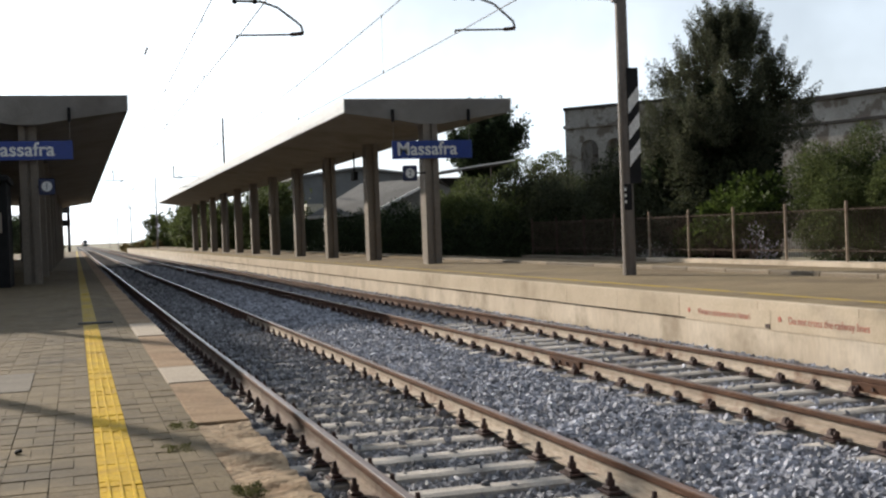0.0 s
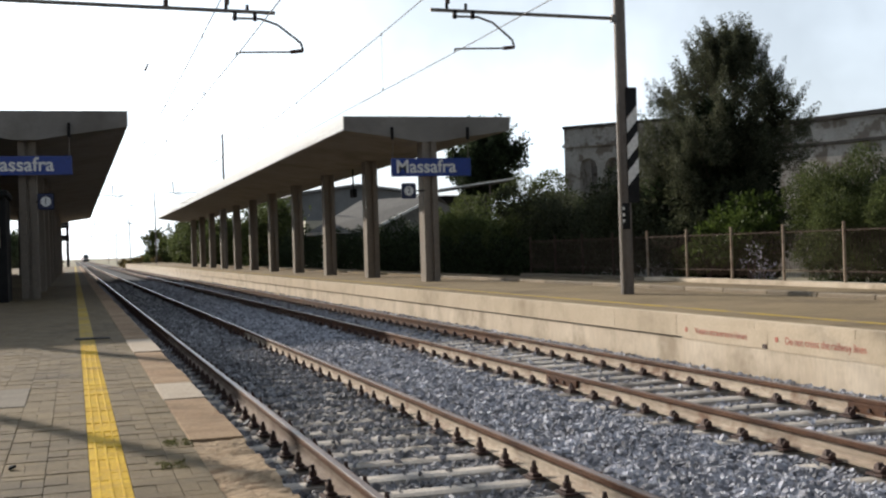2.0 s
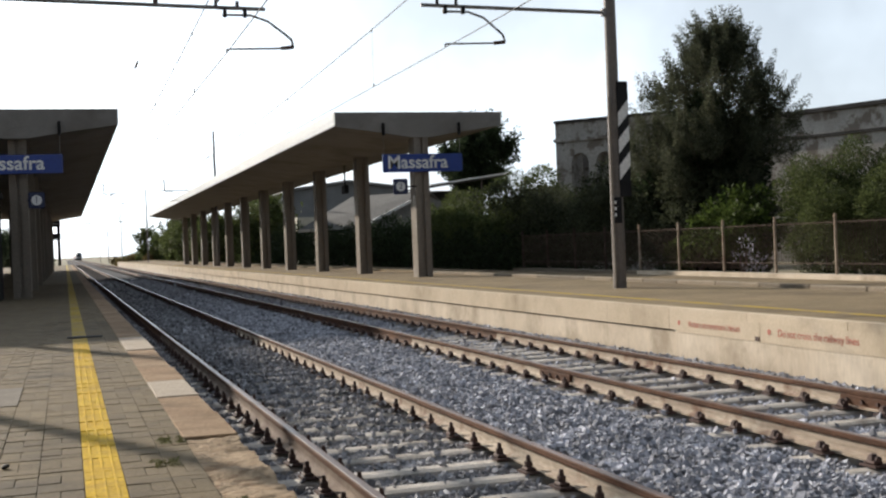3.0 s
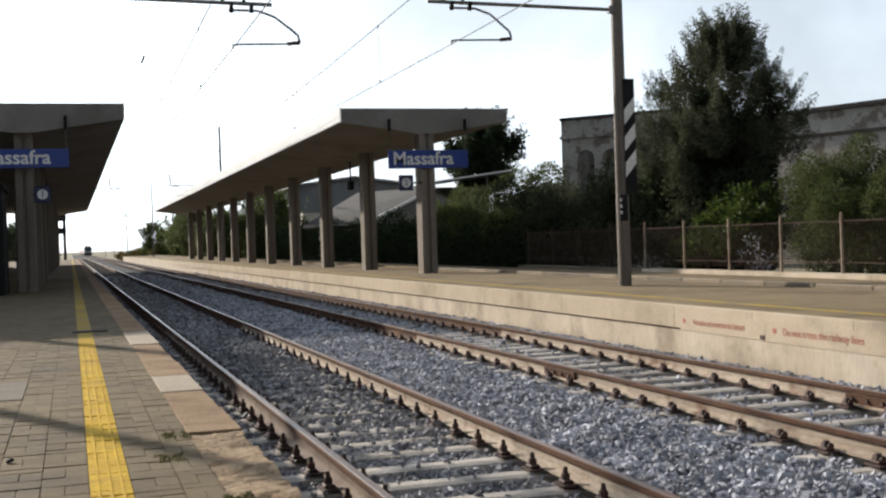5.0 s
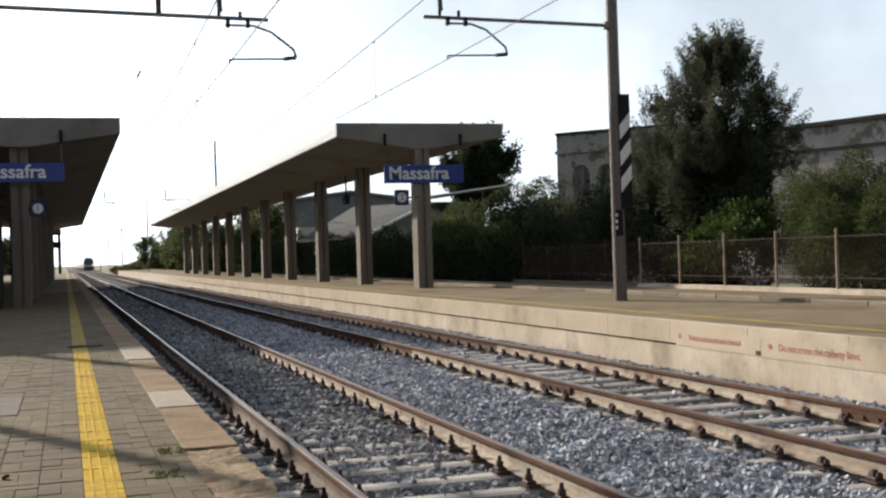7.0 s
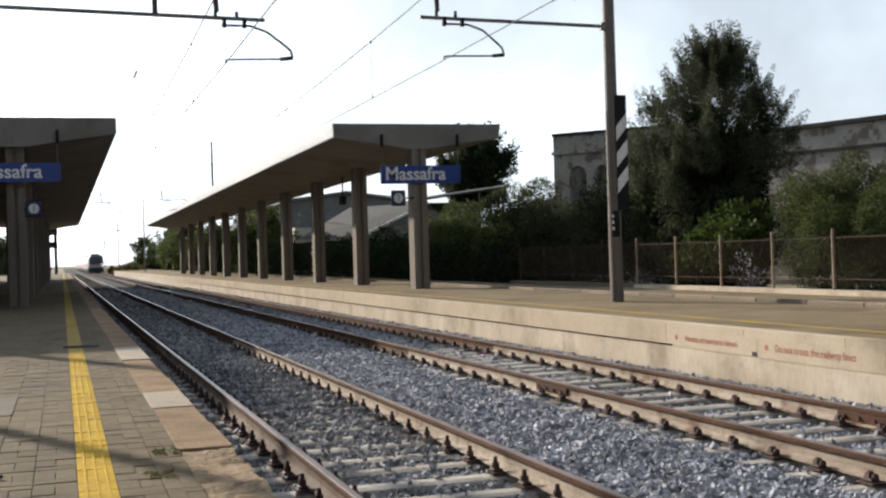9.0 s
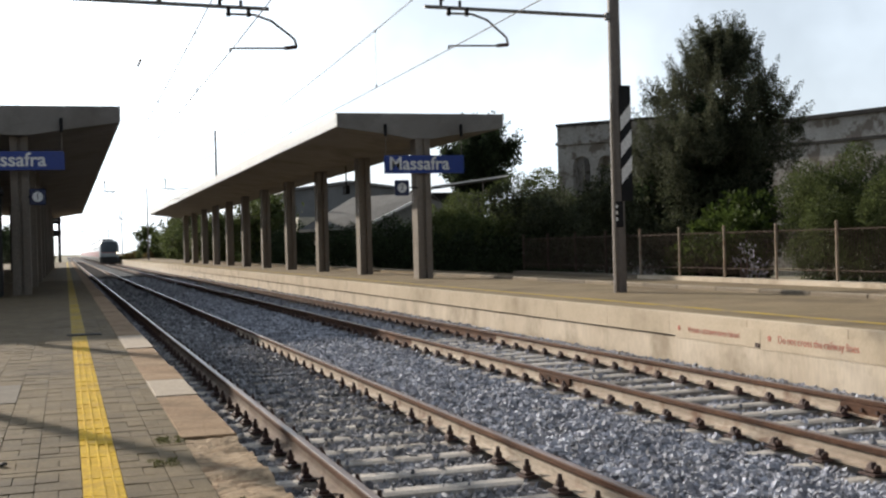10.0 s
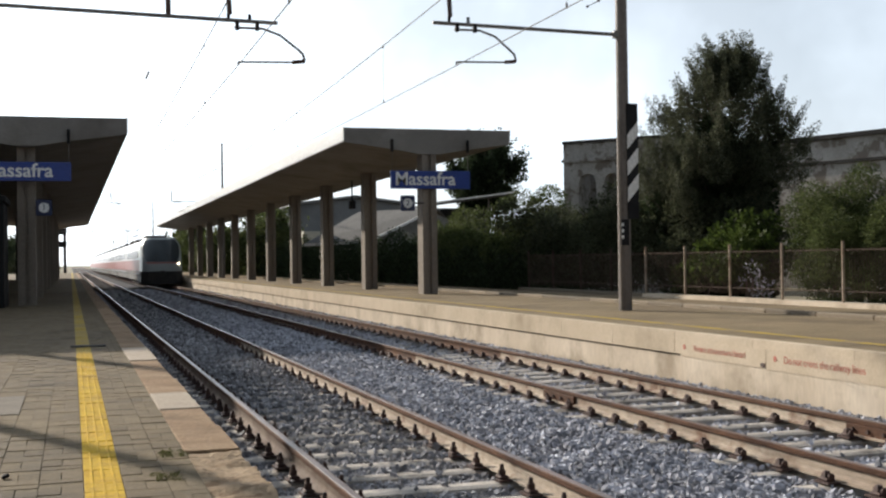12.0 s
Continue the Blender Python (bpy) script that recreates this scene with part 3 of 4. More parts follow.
def leaves(name, clumps, per, size, material, parent, seed, slim=0.45, up=0.3):
    """Many small folded leaves round clump centres: each clump is (x, y, z, radius)."""
    rng = np.random.default_rng(seed)
    c = np.array(clumps)
    w = c[:, 3] ** 2
    n = int(per)
    idx = rng.choice(len(c), n, p=w / w.sum())
    d = rng.normal(size=(n, 3))
    d /= np.linalg.norm(d, axis=1)[:, None]
    r = c[idx, 3] * (0.55 + 0.5 * rng.random(n))
    pos = c[idx, :3] + d * r[:, None]
    ax = d + rng.normal(size=(n, 3)) * 0.7
    ax[:, 2] += up
    ax /= np.linalg.norm(ax, axis=1)[:, None]
    sd = np.cross(ax, rng.normal(size=(n, 3)))
    sd /= np.linalg.norm(sd, axis=1)[:, None]
    nr = np.cross(ax, sd)
    s = size * (0.6 + 0.8 * rng.random(n))[:, None]
    v = np.stack([pos, pos + ax * s * 0.5 + sd * s * slim * 0.5 + nr * s * 0.1, pos + ax * s, pos + ax * s * 0.5 - sd * s * slim * 0.5 + nr * s * 0.1], 1).reshape(-1, 3)
    me = bpy.data.meshes.new(name)
    me.vertices.add(4 * n)
    me.vertices.foreach_set("co", v.ravel())
    me.loops.add(4 * n)
    me.loops.foreach_set("vertex_index", np.arange(4 * n))
    me.polygons.add(n)
    me.polygons.foreach_set("loop_start", np.arange(n) * 4)
    me.update(calc_edges=True)
    me.materials.append(material)
    ob = new(name, me)
    ob.parent = parent
    return ob


def tree(label, x, y, z0, z1, width, n, size, material, seed, shape=0.5, clump=0.55, low=0.06, density=44, core=0, lean=0.0, slim=0.45):
    """A tapered trunk, limbs that end in leaf clumps, and shoots that break the outline. shape: height of the widest part."""
    t = thing("tree", label, "tree", "trees")
    rng = random.Random(seed)
    tr = bmesh.new()
    h = z1 - z0
    rod(tr, (x, y, z0), (x + 0.1, y, z0 + h * 0.55), 0.04 * h ** 0.8, 0.02 * h ** 0.8, 10)
    rod(tr, (x + 0.1, y, z0 + h * 0.55), (x, y, z0 + h * 0.93), 0.02 * h ** 0.8, 0.01, 8)
    clumps = []
    count = max(30, int(h * density))
    for k in range(count):
        u = rng.random() ** 0.8
        prof = (u / shape) ** 0.5 if u < shape else max(0.0, 1 - ((u - shape) / (1.02 - shape)) ** 1.5)
        a, q = rng.uniform(0, 2 * math.pi), rng.uniform(0.35, 1.0)
        rad = width / 2 * prof * q
        p = (x + rad * math.cos(a) + lean * u ** 4, y + rad * math.sin(a) - 0.3 * lean * u ** 4, z0 + h * (low + (0.96 - low) * u))
        clumps.append((*p, clump * rng.uniform(0.45, 0.9)))
        if k % 3 == 0:
            rod(tr, (x, y, max(z0, p[2] - rad * 0.7 - 0.2)), p, 0.03, 0.008, 5)
        if q > 0.5:
            s, lean = clump / 0.5, rng.uniform(0.25, 0.9)
            for i in range(6):
                e = (0.14 + 0.15 * i) * s
                clumps.append((p[0] + e * math.cos(a) * lean, p[1] + e * math.sin(a) * lean, p[2] + e * (1.2 - 0.5 * lean), (0.18 - 0.024 * i) * s))
    part("trunk", tr, M_BARK, t, "brown trunk and limbs")
    leaves("crown", clumps, n, size, material, t, seed, slim, 0.3 if slim > 0.4 else 0.6)
    # the crown's inner shade, put in as bigger and darker leaves
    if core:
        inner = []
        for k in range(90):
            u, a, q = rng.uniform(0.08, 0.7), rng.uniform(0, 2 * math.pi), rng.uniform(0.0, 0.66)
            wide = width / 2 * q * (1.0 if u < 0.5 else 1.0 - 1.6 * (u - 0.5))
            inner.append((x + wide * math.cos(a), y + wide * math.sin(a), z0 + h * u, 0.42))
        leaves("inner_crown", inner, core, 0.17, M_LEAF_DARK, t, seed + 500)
    return t


def bush(label, blobs, n, size, material, seed, name="bush", group="bushes"):
    t = thing(name, label, "bush", group)
    rng = random.Random(seed)
    cl = []
    for x, y, z, r in blobs:
        part("stem", rod(bmesh.new(), (x, y, -0.45), (x, y, z), 0.05, 0.02, 6), M_BARK, t)
        for k in range(16):
            a, e = rng.uniform(0, 6.283), rng.uniform(-0.9, 1.4)
            q = rng.uniform(0.3, 0.95) * r
            cl.append((x + q * math.cos(a) * math.cos(e), y + q * math.sin(a) * math.cos(e), z + q * math.sin(e), r * rng.uniform(0.22, 0.45)))
    leaves("foliage", cl, n, size, material, t, seed)
    return t


M_PETAL = leaf_material("pale_blossom", (0.2, 0.2, 0.23), (0.32, 0.32, 0.36))
bush("shrub with pale lilac-white blossom behind the fence", [(14.0, 22.4, 1.1, 0.30), (14.05, 22.1, 0.75, 0.26)], 150, 0.09, M_PETAL, 15)
# mostly unseen; height and front end are set for its shadow on the platform
station = thing("station_building", "plain station building out of view, sized to shade the first platform", "building")
part("wall", box(bmesh.new(), -16, -6.2, 32, 100, Z_P - 0.08, 8.6), M_CONCRETE, station, "shaded rendered wall")
part("roof", box(bmesh.new(), -16.2, -6.15, 31.8, 100.2, 8.6, 8.8), M_ROOF, station, "flat roof edge")
# an added block behind the camera, never in view, that cuts the skylight
light_block = thing("light_block_shed", "plain shed out of view, added to block skylight", "building")
part("wall", box(bmesh.new(), -16, -5.5, -45, -1, Z_P - 0.08, 9.0), M_CONCRETE, light_block, "rendered wall")
part("roof", box(bmesh.new(), -16.2, -5.3, -45.2, -0.8, 9.0, 9.2), M_ROOF, light_block)
# added trees outside the view that hold back skylight from the right rear
for k in range(5):
    tree("dark tree out of view, added to block skylight", 18.0 + 1.2 * math.sin(k * 2.0), -24 + 6.5 * k, -0.45, 8.0, 6.0, 6000, 0.4, M_LEAF_DARK, 70 + k, shape=0.6, clump=0.9)
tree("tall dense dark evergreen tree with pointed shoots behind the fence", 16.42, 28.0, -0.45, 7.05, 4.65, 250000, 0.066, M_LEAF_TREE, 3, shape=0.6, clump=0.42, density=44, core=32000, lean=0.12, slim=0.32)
tree("dark pine tree rising behind the island canopy", 26.2, 75.0, -0.45, 9.3, 5.6, 26000, 0.24, M_LEAF_DARK, 5, shape=0.55, clump=0.8, low=0.5, density=8)
bush("bright green shrub growing behind the fence", [(14.6, 23.6, 1.4, 0.8), (15.3, 24.6, 1.7, 0.8), (14.3, 24.9, 1.3, 0.7)], 9000, 0.12, M_LEAF_BRIGHT, 7)
bush("large green shrub leaning over the fence", [(16.2, 22.6, 1.9, 1.4), (17.6, 22.2, 2.1, 1.5), (16.4, 19.8, 1.6, 1.3), (17.9, 19.8, 1.9, 1.5), (15.4, 21.2, 1.2, 1.0)], 110000, 0.06, M_LEAF_MID, 8)
bush("large green shrub leaning over the fence", [(16.6, 17.4, 1.7, 1.4), (18.2, 17.2, 2.0, 1.5), (16.5, 15.0, 1.5, 1.3), (15.4, 13.0, 1.4, 1.1)], 90000, 0.06, M_LEAF_MID, 9)
# an added backing of dark leaves that keeps the shrubs' gaps dark
bush("dark leafy backing added behind the green shrubs", [(19.6 + 0.5 * math.sin(k * 2.2), 11.0 + 2.2 * k, 1.3 + 0.3 * math.sin(k * 1.4), 1.9) for k in range(8)], 45000, 0.14, M_LEAF_DARK, 18)
bush("dark overgrown hedge behind the island platform", [(15.6 + 0.4 * math.sin(k * 2.1), 27.0 + 1.9 * k, 1.7 + 0.5 * math.sin(k * 1.3), 1.55) for k in range(7)], 55000, 0.10, M_LEAF_GREY, 10)
bush("olive-green overgrown hedge behind the island platform", [(16.2 + 0.5 * math.sin(k * 1.7), 40.5 + 2.1 * k, 1.3 + 0.35 * math.sin(k * 1.9), 1.7) for k in range(6)], 60000, 0.11, M_LEAF_MID, 11)
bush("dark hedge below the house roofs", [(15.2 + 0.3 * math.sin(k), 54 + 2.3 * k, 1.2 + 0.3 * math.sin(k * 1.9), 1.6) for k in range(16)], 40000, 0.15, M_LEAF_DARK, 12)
bush("olive-green shrubs before the ruined building", [(22.5 + 1.6 * k, 50 - 0.8 * k, 1.7 + 0.4 * math.sin(k * 2.3), 1.9) for k in range(5)], 30000, 0.16, M_LEAF_GREY, 13)
bush("olive-green shrubs below the lean-to roof", [(18.0, 55.5, 1.6, 1.8), (19.3, 54.3, 2.2, 1.8), (21.0, 53.5, 2.9, 2.0), (22.4, 52.0, 2.8, 2.0), (20.0, 50.5, 1.2, 1.6)], 40000, 0.13, M_LEAF_MID, 17)
# shade at the hedge's foot is put into dark leaf colour
bush("low hedge foot behind the island platform, leaves darkened for shade", [(14.75, 35.0 + 1.6 * k, 0.7, 1.15) for k in range(14)], 40000, 0.12, M_LEAF_DARK, 16)
for k, (x, y, h, w) in enumerate([(-7.5, 186, 5.5, 5.0), (-10.5, 178, 6.0, 6.0), (-6.0, 205, 4.0, 4.0)]):
    tree("dark tree beyond the end of the first platform", x, y, -0.45, h, w, 5000, 0.45, M_LEAF_DARK, 60 + k, shape=0.6, clump=0.9)
for k, (x, y, h, w) in enumerate([(13.6, 214, 5.6, 5.0), (17.2, 207, 7.2, 6.5), (21.0, 212, 7.8, 6.5), (25.0, 202, 7.0, 6.5)]):
    tree("distant leafy tree beyond the platform end", x, y, -0.45, h, w, 2600, 0.45, M_LEAF_MID, 20 + k, shape=0.5, clump=0.8, low=0.25, density=5)
for k in range(7):
    bush("low scrub beside the line beyond the platform end", [(10.4 + 1.6 * k + 0.7 * math.sin(j * 2.4), 204 + 11 * j + 3 * k, (0.0 if k < 3 else 0.5) + 0.3 * math.sin(j * 1.7 + k), (0.9 if k < 3 else 1.5) + 0.1 * k) for j in range(6)], 9000, 0.3, M_LEAF_DRY if k in (0, 2) else M_LEAF_MID, 80 + k)
for k in range(3):
    bush("low scrub along the far side of the line", [(-4.5 - 2.2 * k + 0.8 * math.sin(j * 2.0), 176 + 16 * j + 4 * k, 0.9 + 0.5 * math.sin(j * 1.3 + k), 1.8 + 0.3 * k) for j in range(8)], 9000, 0.32, M_LEAF_GREY, 90 + k)
for k in range(9):
    tree("green tree beyond the hedge", 15.5 + 2.0 * math.sin(k * 2.7), 96 + 11.0 * k, -0.45, 5.0 + 1.0 * math.sin(k * 1.9), 5.0, 5000, 0.35, M_LEAF_MID, 40 + k, shape=0.6, clump=0.85)


# ---- buildings beyond ----
def arch_wall(bm, a, b, z0, z1, thick, openings):
    """An upright wall from a to b with arched openings (from, to, sill, spring), cut as strips."""
    a, b = Vector((*a, 0)), Vector((*b, 0))
    u = (b - a).normalized()
    n = Vector((-u.y, u.x, 0)) * thick
    length = (b - a).length

    def block(s0, s1, lo0, lo1, hi):
        pts = []
        for off in (Vector((0, 0, 0)), n):
            p0, p1 = a + u * s0 + off, a + u * s1 + off
            pts.append([bm.verts.new((p0.x, p0.y, lo0)), bm.verts.new((p1.x, p1.y, lo1)), bm.verts.new((p1.x, p1.y, hi)), bm.verts.new((p0.x, p0.y, hi))])
        f, g = pts
        bm.faces.new(f)
        bm.faces.new(g[::-1])
        for i in range(4):
            bm.faces.new((f[i], f[(i + 1) % 4], g[(i + 1) % 4], g[i]))
    s = 0.0
    for o0, o1, sill, spring in openings:
        block(s, o0, z0, z0, z1)
        block(o0, o1, z0, z0, sill)
        r, m = (o1 - o0) / 2, (o0 + o1) / 2
        steps = 12
        for k in range(steps):
            t0, t1 = -1 + 2 * k / steps, -1 + 2 * (k + 1) / steps
            block(m + r * t0, m + r * t1, spring + r * math.sqrt(max(0, 1 - t0 * t0)), spring + r * math.sqrt(max(0, 1 - t1 * t1)), z1)
        s = o1
    block(s, length, z0, z0, z1)
    bmesh.ops.remove_doubles(bm, verts=bm.verts[:], dist=0.0005)
    bmesh.ops.recalc_face_normals(bm, faces=bm.faces)
    return bm


ruin = thing("ruined_building", "weathered grey ruined building with arched openings", "building")
A, B = (26.7, 62.0), (31.6, 56.5)
part("front_wall", arch_wall(bmesh.new(), A, B, -0.5, 8.1, 0.6, [(0.92, 1.98, 2.6, 5.74), (2.45, 3.42, 2.6, 5.76)]), M_PLASTER, ruin, "stained plaster wall with two arches")
part("side_wall", arch_wall(bmesh.new(), (30.4, 67.0), (26.7, 62.0), -0.5, 8.05, 0.5, []), M_PLASTER, ruin)
part("cornice", arch_wall(bmesh.new(), (26.55, 61.95), (31.55, 56.3), 6.95, 7.13, 0.2, []), M_PLASTER, ruin, "projecting cornice band")
part("coping", arch_wall(bmesh.new(), (26.6, 61.97), (31.6, 56.36), 8.0, 8.16, 0.75, []), M_TAR, ruin, "dark coping")
part("back_wall", arch_wall(bmesh.new(), (29.7, 65.0), (34.6, 59.5), -0.5, 7.9, 0.4, []), M_PLASTER, ruin)
hall = thing("old_hall", "long old grey hall with dark roof edge behind the trees", "building")
part("wall", arch_wall(bmesh.new(), (40.6, 64.3), (50.5, 36.0), -0.5, 8.3, 0.6, []), M_PLASTER, hall, "long stained plaster wall")
part("roof_edge", arch_wall(bmesh.new(), (40.3, 64.3), (50.2, 36.0), 8.3, 8.55, 1.2, []), M_TAR, hall, "dark roof edge")
part("band", arch_wall(bmesh.new(), (40.5, 64.1), (50.4, 35.8), 6.85, 7.02, 0.25, []), M_TAR, hall, "dark string course")

house = thing("house", "pale house with low grey gabled roof beyond the platform", "house")
part("wall", box(bmesh.new(), 20.5, 31.0, 110, 124, -0.5, 6.9), M_GREYWALL, house, "grey rendered walls")
part("annex", box(bmesh.new(), 20.6, 22.6, 108.6, 109.99, -0.5, 4.4), M_CREAM, house, "cream rendered porch")
part("roof", prism(bmesh.new(), [(19.8, 6.85), (25.8, 7.6), (31.6, 6.85), (31.6, 7.08), (25.8, 7.83), (19.8, 7.08)], 109.4, 124.6), M_ROOF, house, "low-pitched grey roof")
part("gable", prism(bmesh.new(), [(20.5, 6.9), (31.0, 6.9), (25.8, 7.55)], 110.0, 110.3), M_GREYWALL, house, "grey gable")
for x in (23.6, 26.2, 28.6):
    w = part("window", box(bmesh.new(), x, x + 1.1, 109.95, 110.1, 3.4, 4.8), M_DARKROOM, house, "dark window")
    part("frame", box(bmesh.new(), x - 0.1, x + 1.2, 109.93, 109.948, 3.28, 3.4), M_CREAM, w)
shed = thing("shed", "low shed with sloping grey roof and pale eaves", "shed")


def slab(corners, thick):
    """A sloping slab over four corners, drawn straight down by its thickness."""
    bm = bmesh.new()
    top = [bm.verts.new(c) for c in corners]
    low = [bm.verts.new((c[0], c[1], c[2] - thick)) for c in corners]
    bm.faces.new(top)
    bm.faces.new(low[::-1])
    for i in range(4):
        bm.faces.new((top[i], low[i], low[(i + 1) % 4], top[(i + 1) % 4]))
    bmesh.ops.recalc_face_normals(bm, faces=bm.faces)
    return bm


E1, E2, R2, R1 = (13.5, 71.0, 2.65), (16.7, 68.0, 2.75), (21.4, 69.5, 4.78), (17.6, 74.0, 4.7)
part("roof", slab((E1, E2, R2, R1), 0.12), M_SHEDROOF, shed, "sloping grey roof")
part("roof", slab((R1, R2, (24.0, 73.0, 3.6), (20.5, 78.0, 3.6)), 0.12), M_SHEDROOF, shed, "sloping grey roof")
part("verge", slab((E2, (16.75, 67.9, 2.76), (21.45, 69.4, 4.8), R2), 0.16), M_FASCIA, shed, "pale verge board")
part("eaves", slab((E1, (13.45, 70.9, 2.66), (16.7, 67.85, 2.76), E2), 0.16), M_FASCIA, shed, "pale eaves board")
part("gable_wall", prism(bmesh.new(), [(16.9, -0.5), (22.6, -0.5), (22.6, 3.9), (21.3, 4.5), (16.9, 2.6)], 69.7, 70.0), M_SHEDWALL, shed, "pale grey gable wall")
part("side_wall", box(bmesh.new(), 14.4, 16.88, 70.6, 71.0, -0.5, 2.35), M_CREAM, shed, "pale rendered side wall")
lean = thing("lean_to_roof", "lean-to shelter with dark roof and white edge", "shed")
part("roof", prism(bmesh.new(), [(21.0, 5.0), (26.4, 5.68), (26.4, 5.58), (21.0, 4.9)], 68.0, 74), M_DARKROOM, lean, "dark sheet roof")
part("edge", prism(bmesh.new(), [(21.0, 4.97), (26.2, 5.63), (26.2, 5.72), (21.0, 5.06)], 67.9, 67.99), M_WHITE, lean, "white front edge")
# the shade beneath the roof is put in as a near-black wall
part("back_wall", box(bmesh.new(), 21.0, 26.4, 73.6, 73.95, -0.5, 4.92), M_DARKROOM, lean, "back wall coloured dark for the shade under the roof")
part("prop", rod(bmesh.new(), (24.4, 68.3, -0.5), (24.4, 68.3, 5.32), 0.05), M_STEEL, lean)


# ---- ballast stones ----
def stones(name, regions, seed, material):
    """Angular crushed stones, each an uneven six-sided block, heaped between the sleepers and the tracks."""
    rng = np.random.default_rng(seed)
    base = np.array([[x, y, z] for x in (-1, 1) for y in (-1, 1) for z in (-1, 1)], float)
    quads = np.array([[0, 1, 3, 2], [4, 6, 7, 5], [0, 4, 5, 1], [2, 3, 7, 6], [0, 2, 6, 4], [1, 5, 7, 3]])
    pos, size = [], []
    for x0, x1, y0, y1, density, s in regions:
        n = int((x1 - x0) * (y1 - y0) * density)
        p = np.c_[rng.uniform(x0, x1, n), rng.uniform(y0, y1, n), np.zeros(n)]
        pos.append(p)
        size.append(np.full(n, s))
    p, s = np.concatenate(pos), np.concatenate(size)
    x, y = p[:, 0], p[:, 1]
    mound = 0.10 * np.exp(-((x - 4.35) / 0.75) ** 2) + 0.06 * np.exp(-((x - 7.75) / 0.3) ** 2)
    gap1 = np.abs(((y - TRACKS[0][1]) / 0.6 + 0.5) % 1 - 0.5)
    gap2 = np.abs(((y - TRACKS[1][1]) / 0.6 + 0.5) % 1 - 0.5)
    on1 = (np.abs(x - TRACKS[0][0]) < 1.17) & (gap1 < 0.2)
    on2 = (np.abs(x - TRACKS[1][0]) < 1.17) & (gap2 < 0.2)
    in1 = np.abs(x - TRACKS[0][0]) < 0.66
    cover = np.where(in1, np.clip((y - 8.5) / 9, 0.02, 0.65), 0.04)
    keep = (~(on1 | on2)) | (rng.random(len(x)) < cover)
    for r in RAIL_X:
        keep &= np.abs(x - r) > 0.1
    in2 = np.abs(x - TRACKS[1][0]) < 1.2
    p[:, 2] = -0.232 + mound + np.where(np.abs(x - TRACKS[0][0]) < 1.2, np.clip((y - 8.0) / 100, -0.012, 0.012), 0.0) - np.where(in2, 0.012, 0.0) + rng.uniform(-0.015, 0.02, len(x)) + np.where(on1 | on2, 0.06, 0.0)
    p, s = p[keep], s[keep]
    n = len(p)
    v = base[None] * (0.5 + 0.6 * rng.random((n, 8, 1))) + rng.normal(size=(n, 8, 3)) * 0.26
    v *= (s[:, None] * (rng.uniform(0.55, 1.45, (n, 1)) * rng.uniform(0.55, 1.1, (n, 3))))[:, None, :]
    q = rng.normal(size=(n, 4))
    q /= np.linalg.norm(q, axis=1)[:, None]
    w, a, b, c = q.T
    rot = np.stack([1 - 2 * (b * b + c * c), 2 * (a * b - c * w), 2 * (a * c + b * w), 2 * (a * b + c * w), 1 - 2 * (a * a + c * c), 2 * (b * c - a * w), 2 * (a * c - b * w), 2 * (b * c + a * w), 1 - 2 * (a * a + b * b)], 1).reshape(n, 3, 3)
    v = np.einsum("nij,nkj->nki", rot, v) + p[:, None, :]
    me = bpy.data.meshes.new(name)
    me.vertices.add(8 * n)
    me.vertices.foreach_set("co", v.ravel())
    f = (quads[None] + 8 * np.arange(n)[:, None, None]).reshape(-1)
    me.loops.add(len(f))
    me.loops.foreach_set("vertex_index", f)
    me.polygons.add(6 * n)
    me.polygons.foreach_set("loop_start", np.arange(6 * n) * 4)
    me.update(calc_edges=True)
    me.shade_flat()
    me.materials.append(material)
    return tagged(new(name, me), "loose crushed stone ballast around the tracks, " + ("grey-blue" if material is M_STONE else "darkened by oil"), "ballast", kind="stuff")


stones("ballast_stones", [(3.38, 7.85, -6, 3.5, 90, 0.04), (3.38, 7.85, 3.5, 11, 1100, 0.021), (3.38, 7.85, 11, 21, 650, 0.024), (3.38, 7.85, 21, 45, 220, 0.034), (3.38, 7.85, 45, 80, 40, 0.05)], 4, M_STONE)
stones("ballast_stones_oily", [(0.88, 3.38, -6, 3.5, 90, 0.04), (0.88, 3.38, 3.5, 11, 1250, 0.019), (0.88, 3.38, 11, 21, 800, 0.021), (0.88, 3.38, 21, 45, 260, 0.032), (0.88, 3.38, 45, 80, 40, 0.05)], 6, M_STONE_OILY)


# ---- first platform: coping slabs, paving blocks, yellow strip ----
M_SLAB_PALE = surface("new_pale_slab", (0.36, 0.30, 0.235), (0.43, 0.365, 0.295), 2, 0.85, bump=0.1, fine=50, spec=0.12)
M_SLAB_BROWN = surface("old_brown_slab", (0.23, 0.145, 0.085), (0.33, 0.235, 0.15), 2.2, 0.9, bump=0.5, fine=35, vary=0.08, stain=(0.17, 0.11, 0.065), stain_scale=2.0, stain_cut=(0.5, 0.68), spec=0.12)
M_BROKEN = surface("crumbled_slab", (0.2, 0.13, 0.075), (0.47, 0.37, 0.255), 5, 0.95, bump=0.6, fine=22, stain=(0.2, 0.135, 0.085), stain_scale=5.0, stain_cut=(0.52, 0.6), spec=0.12)
slab_edges = [5.5, 6.6, 7.6, 8.56, 9.66, 10.8, 11.9, 13.0, 15.0]
y = 15.0
while y < 70:
    y += 1.15
    slab_edges.append(y)
slab_edges = [-8.0 + 1.13 * k for k in range(11)] + [4.25] + slab_edges
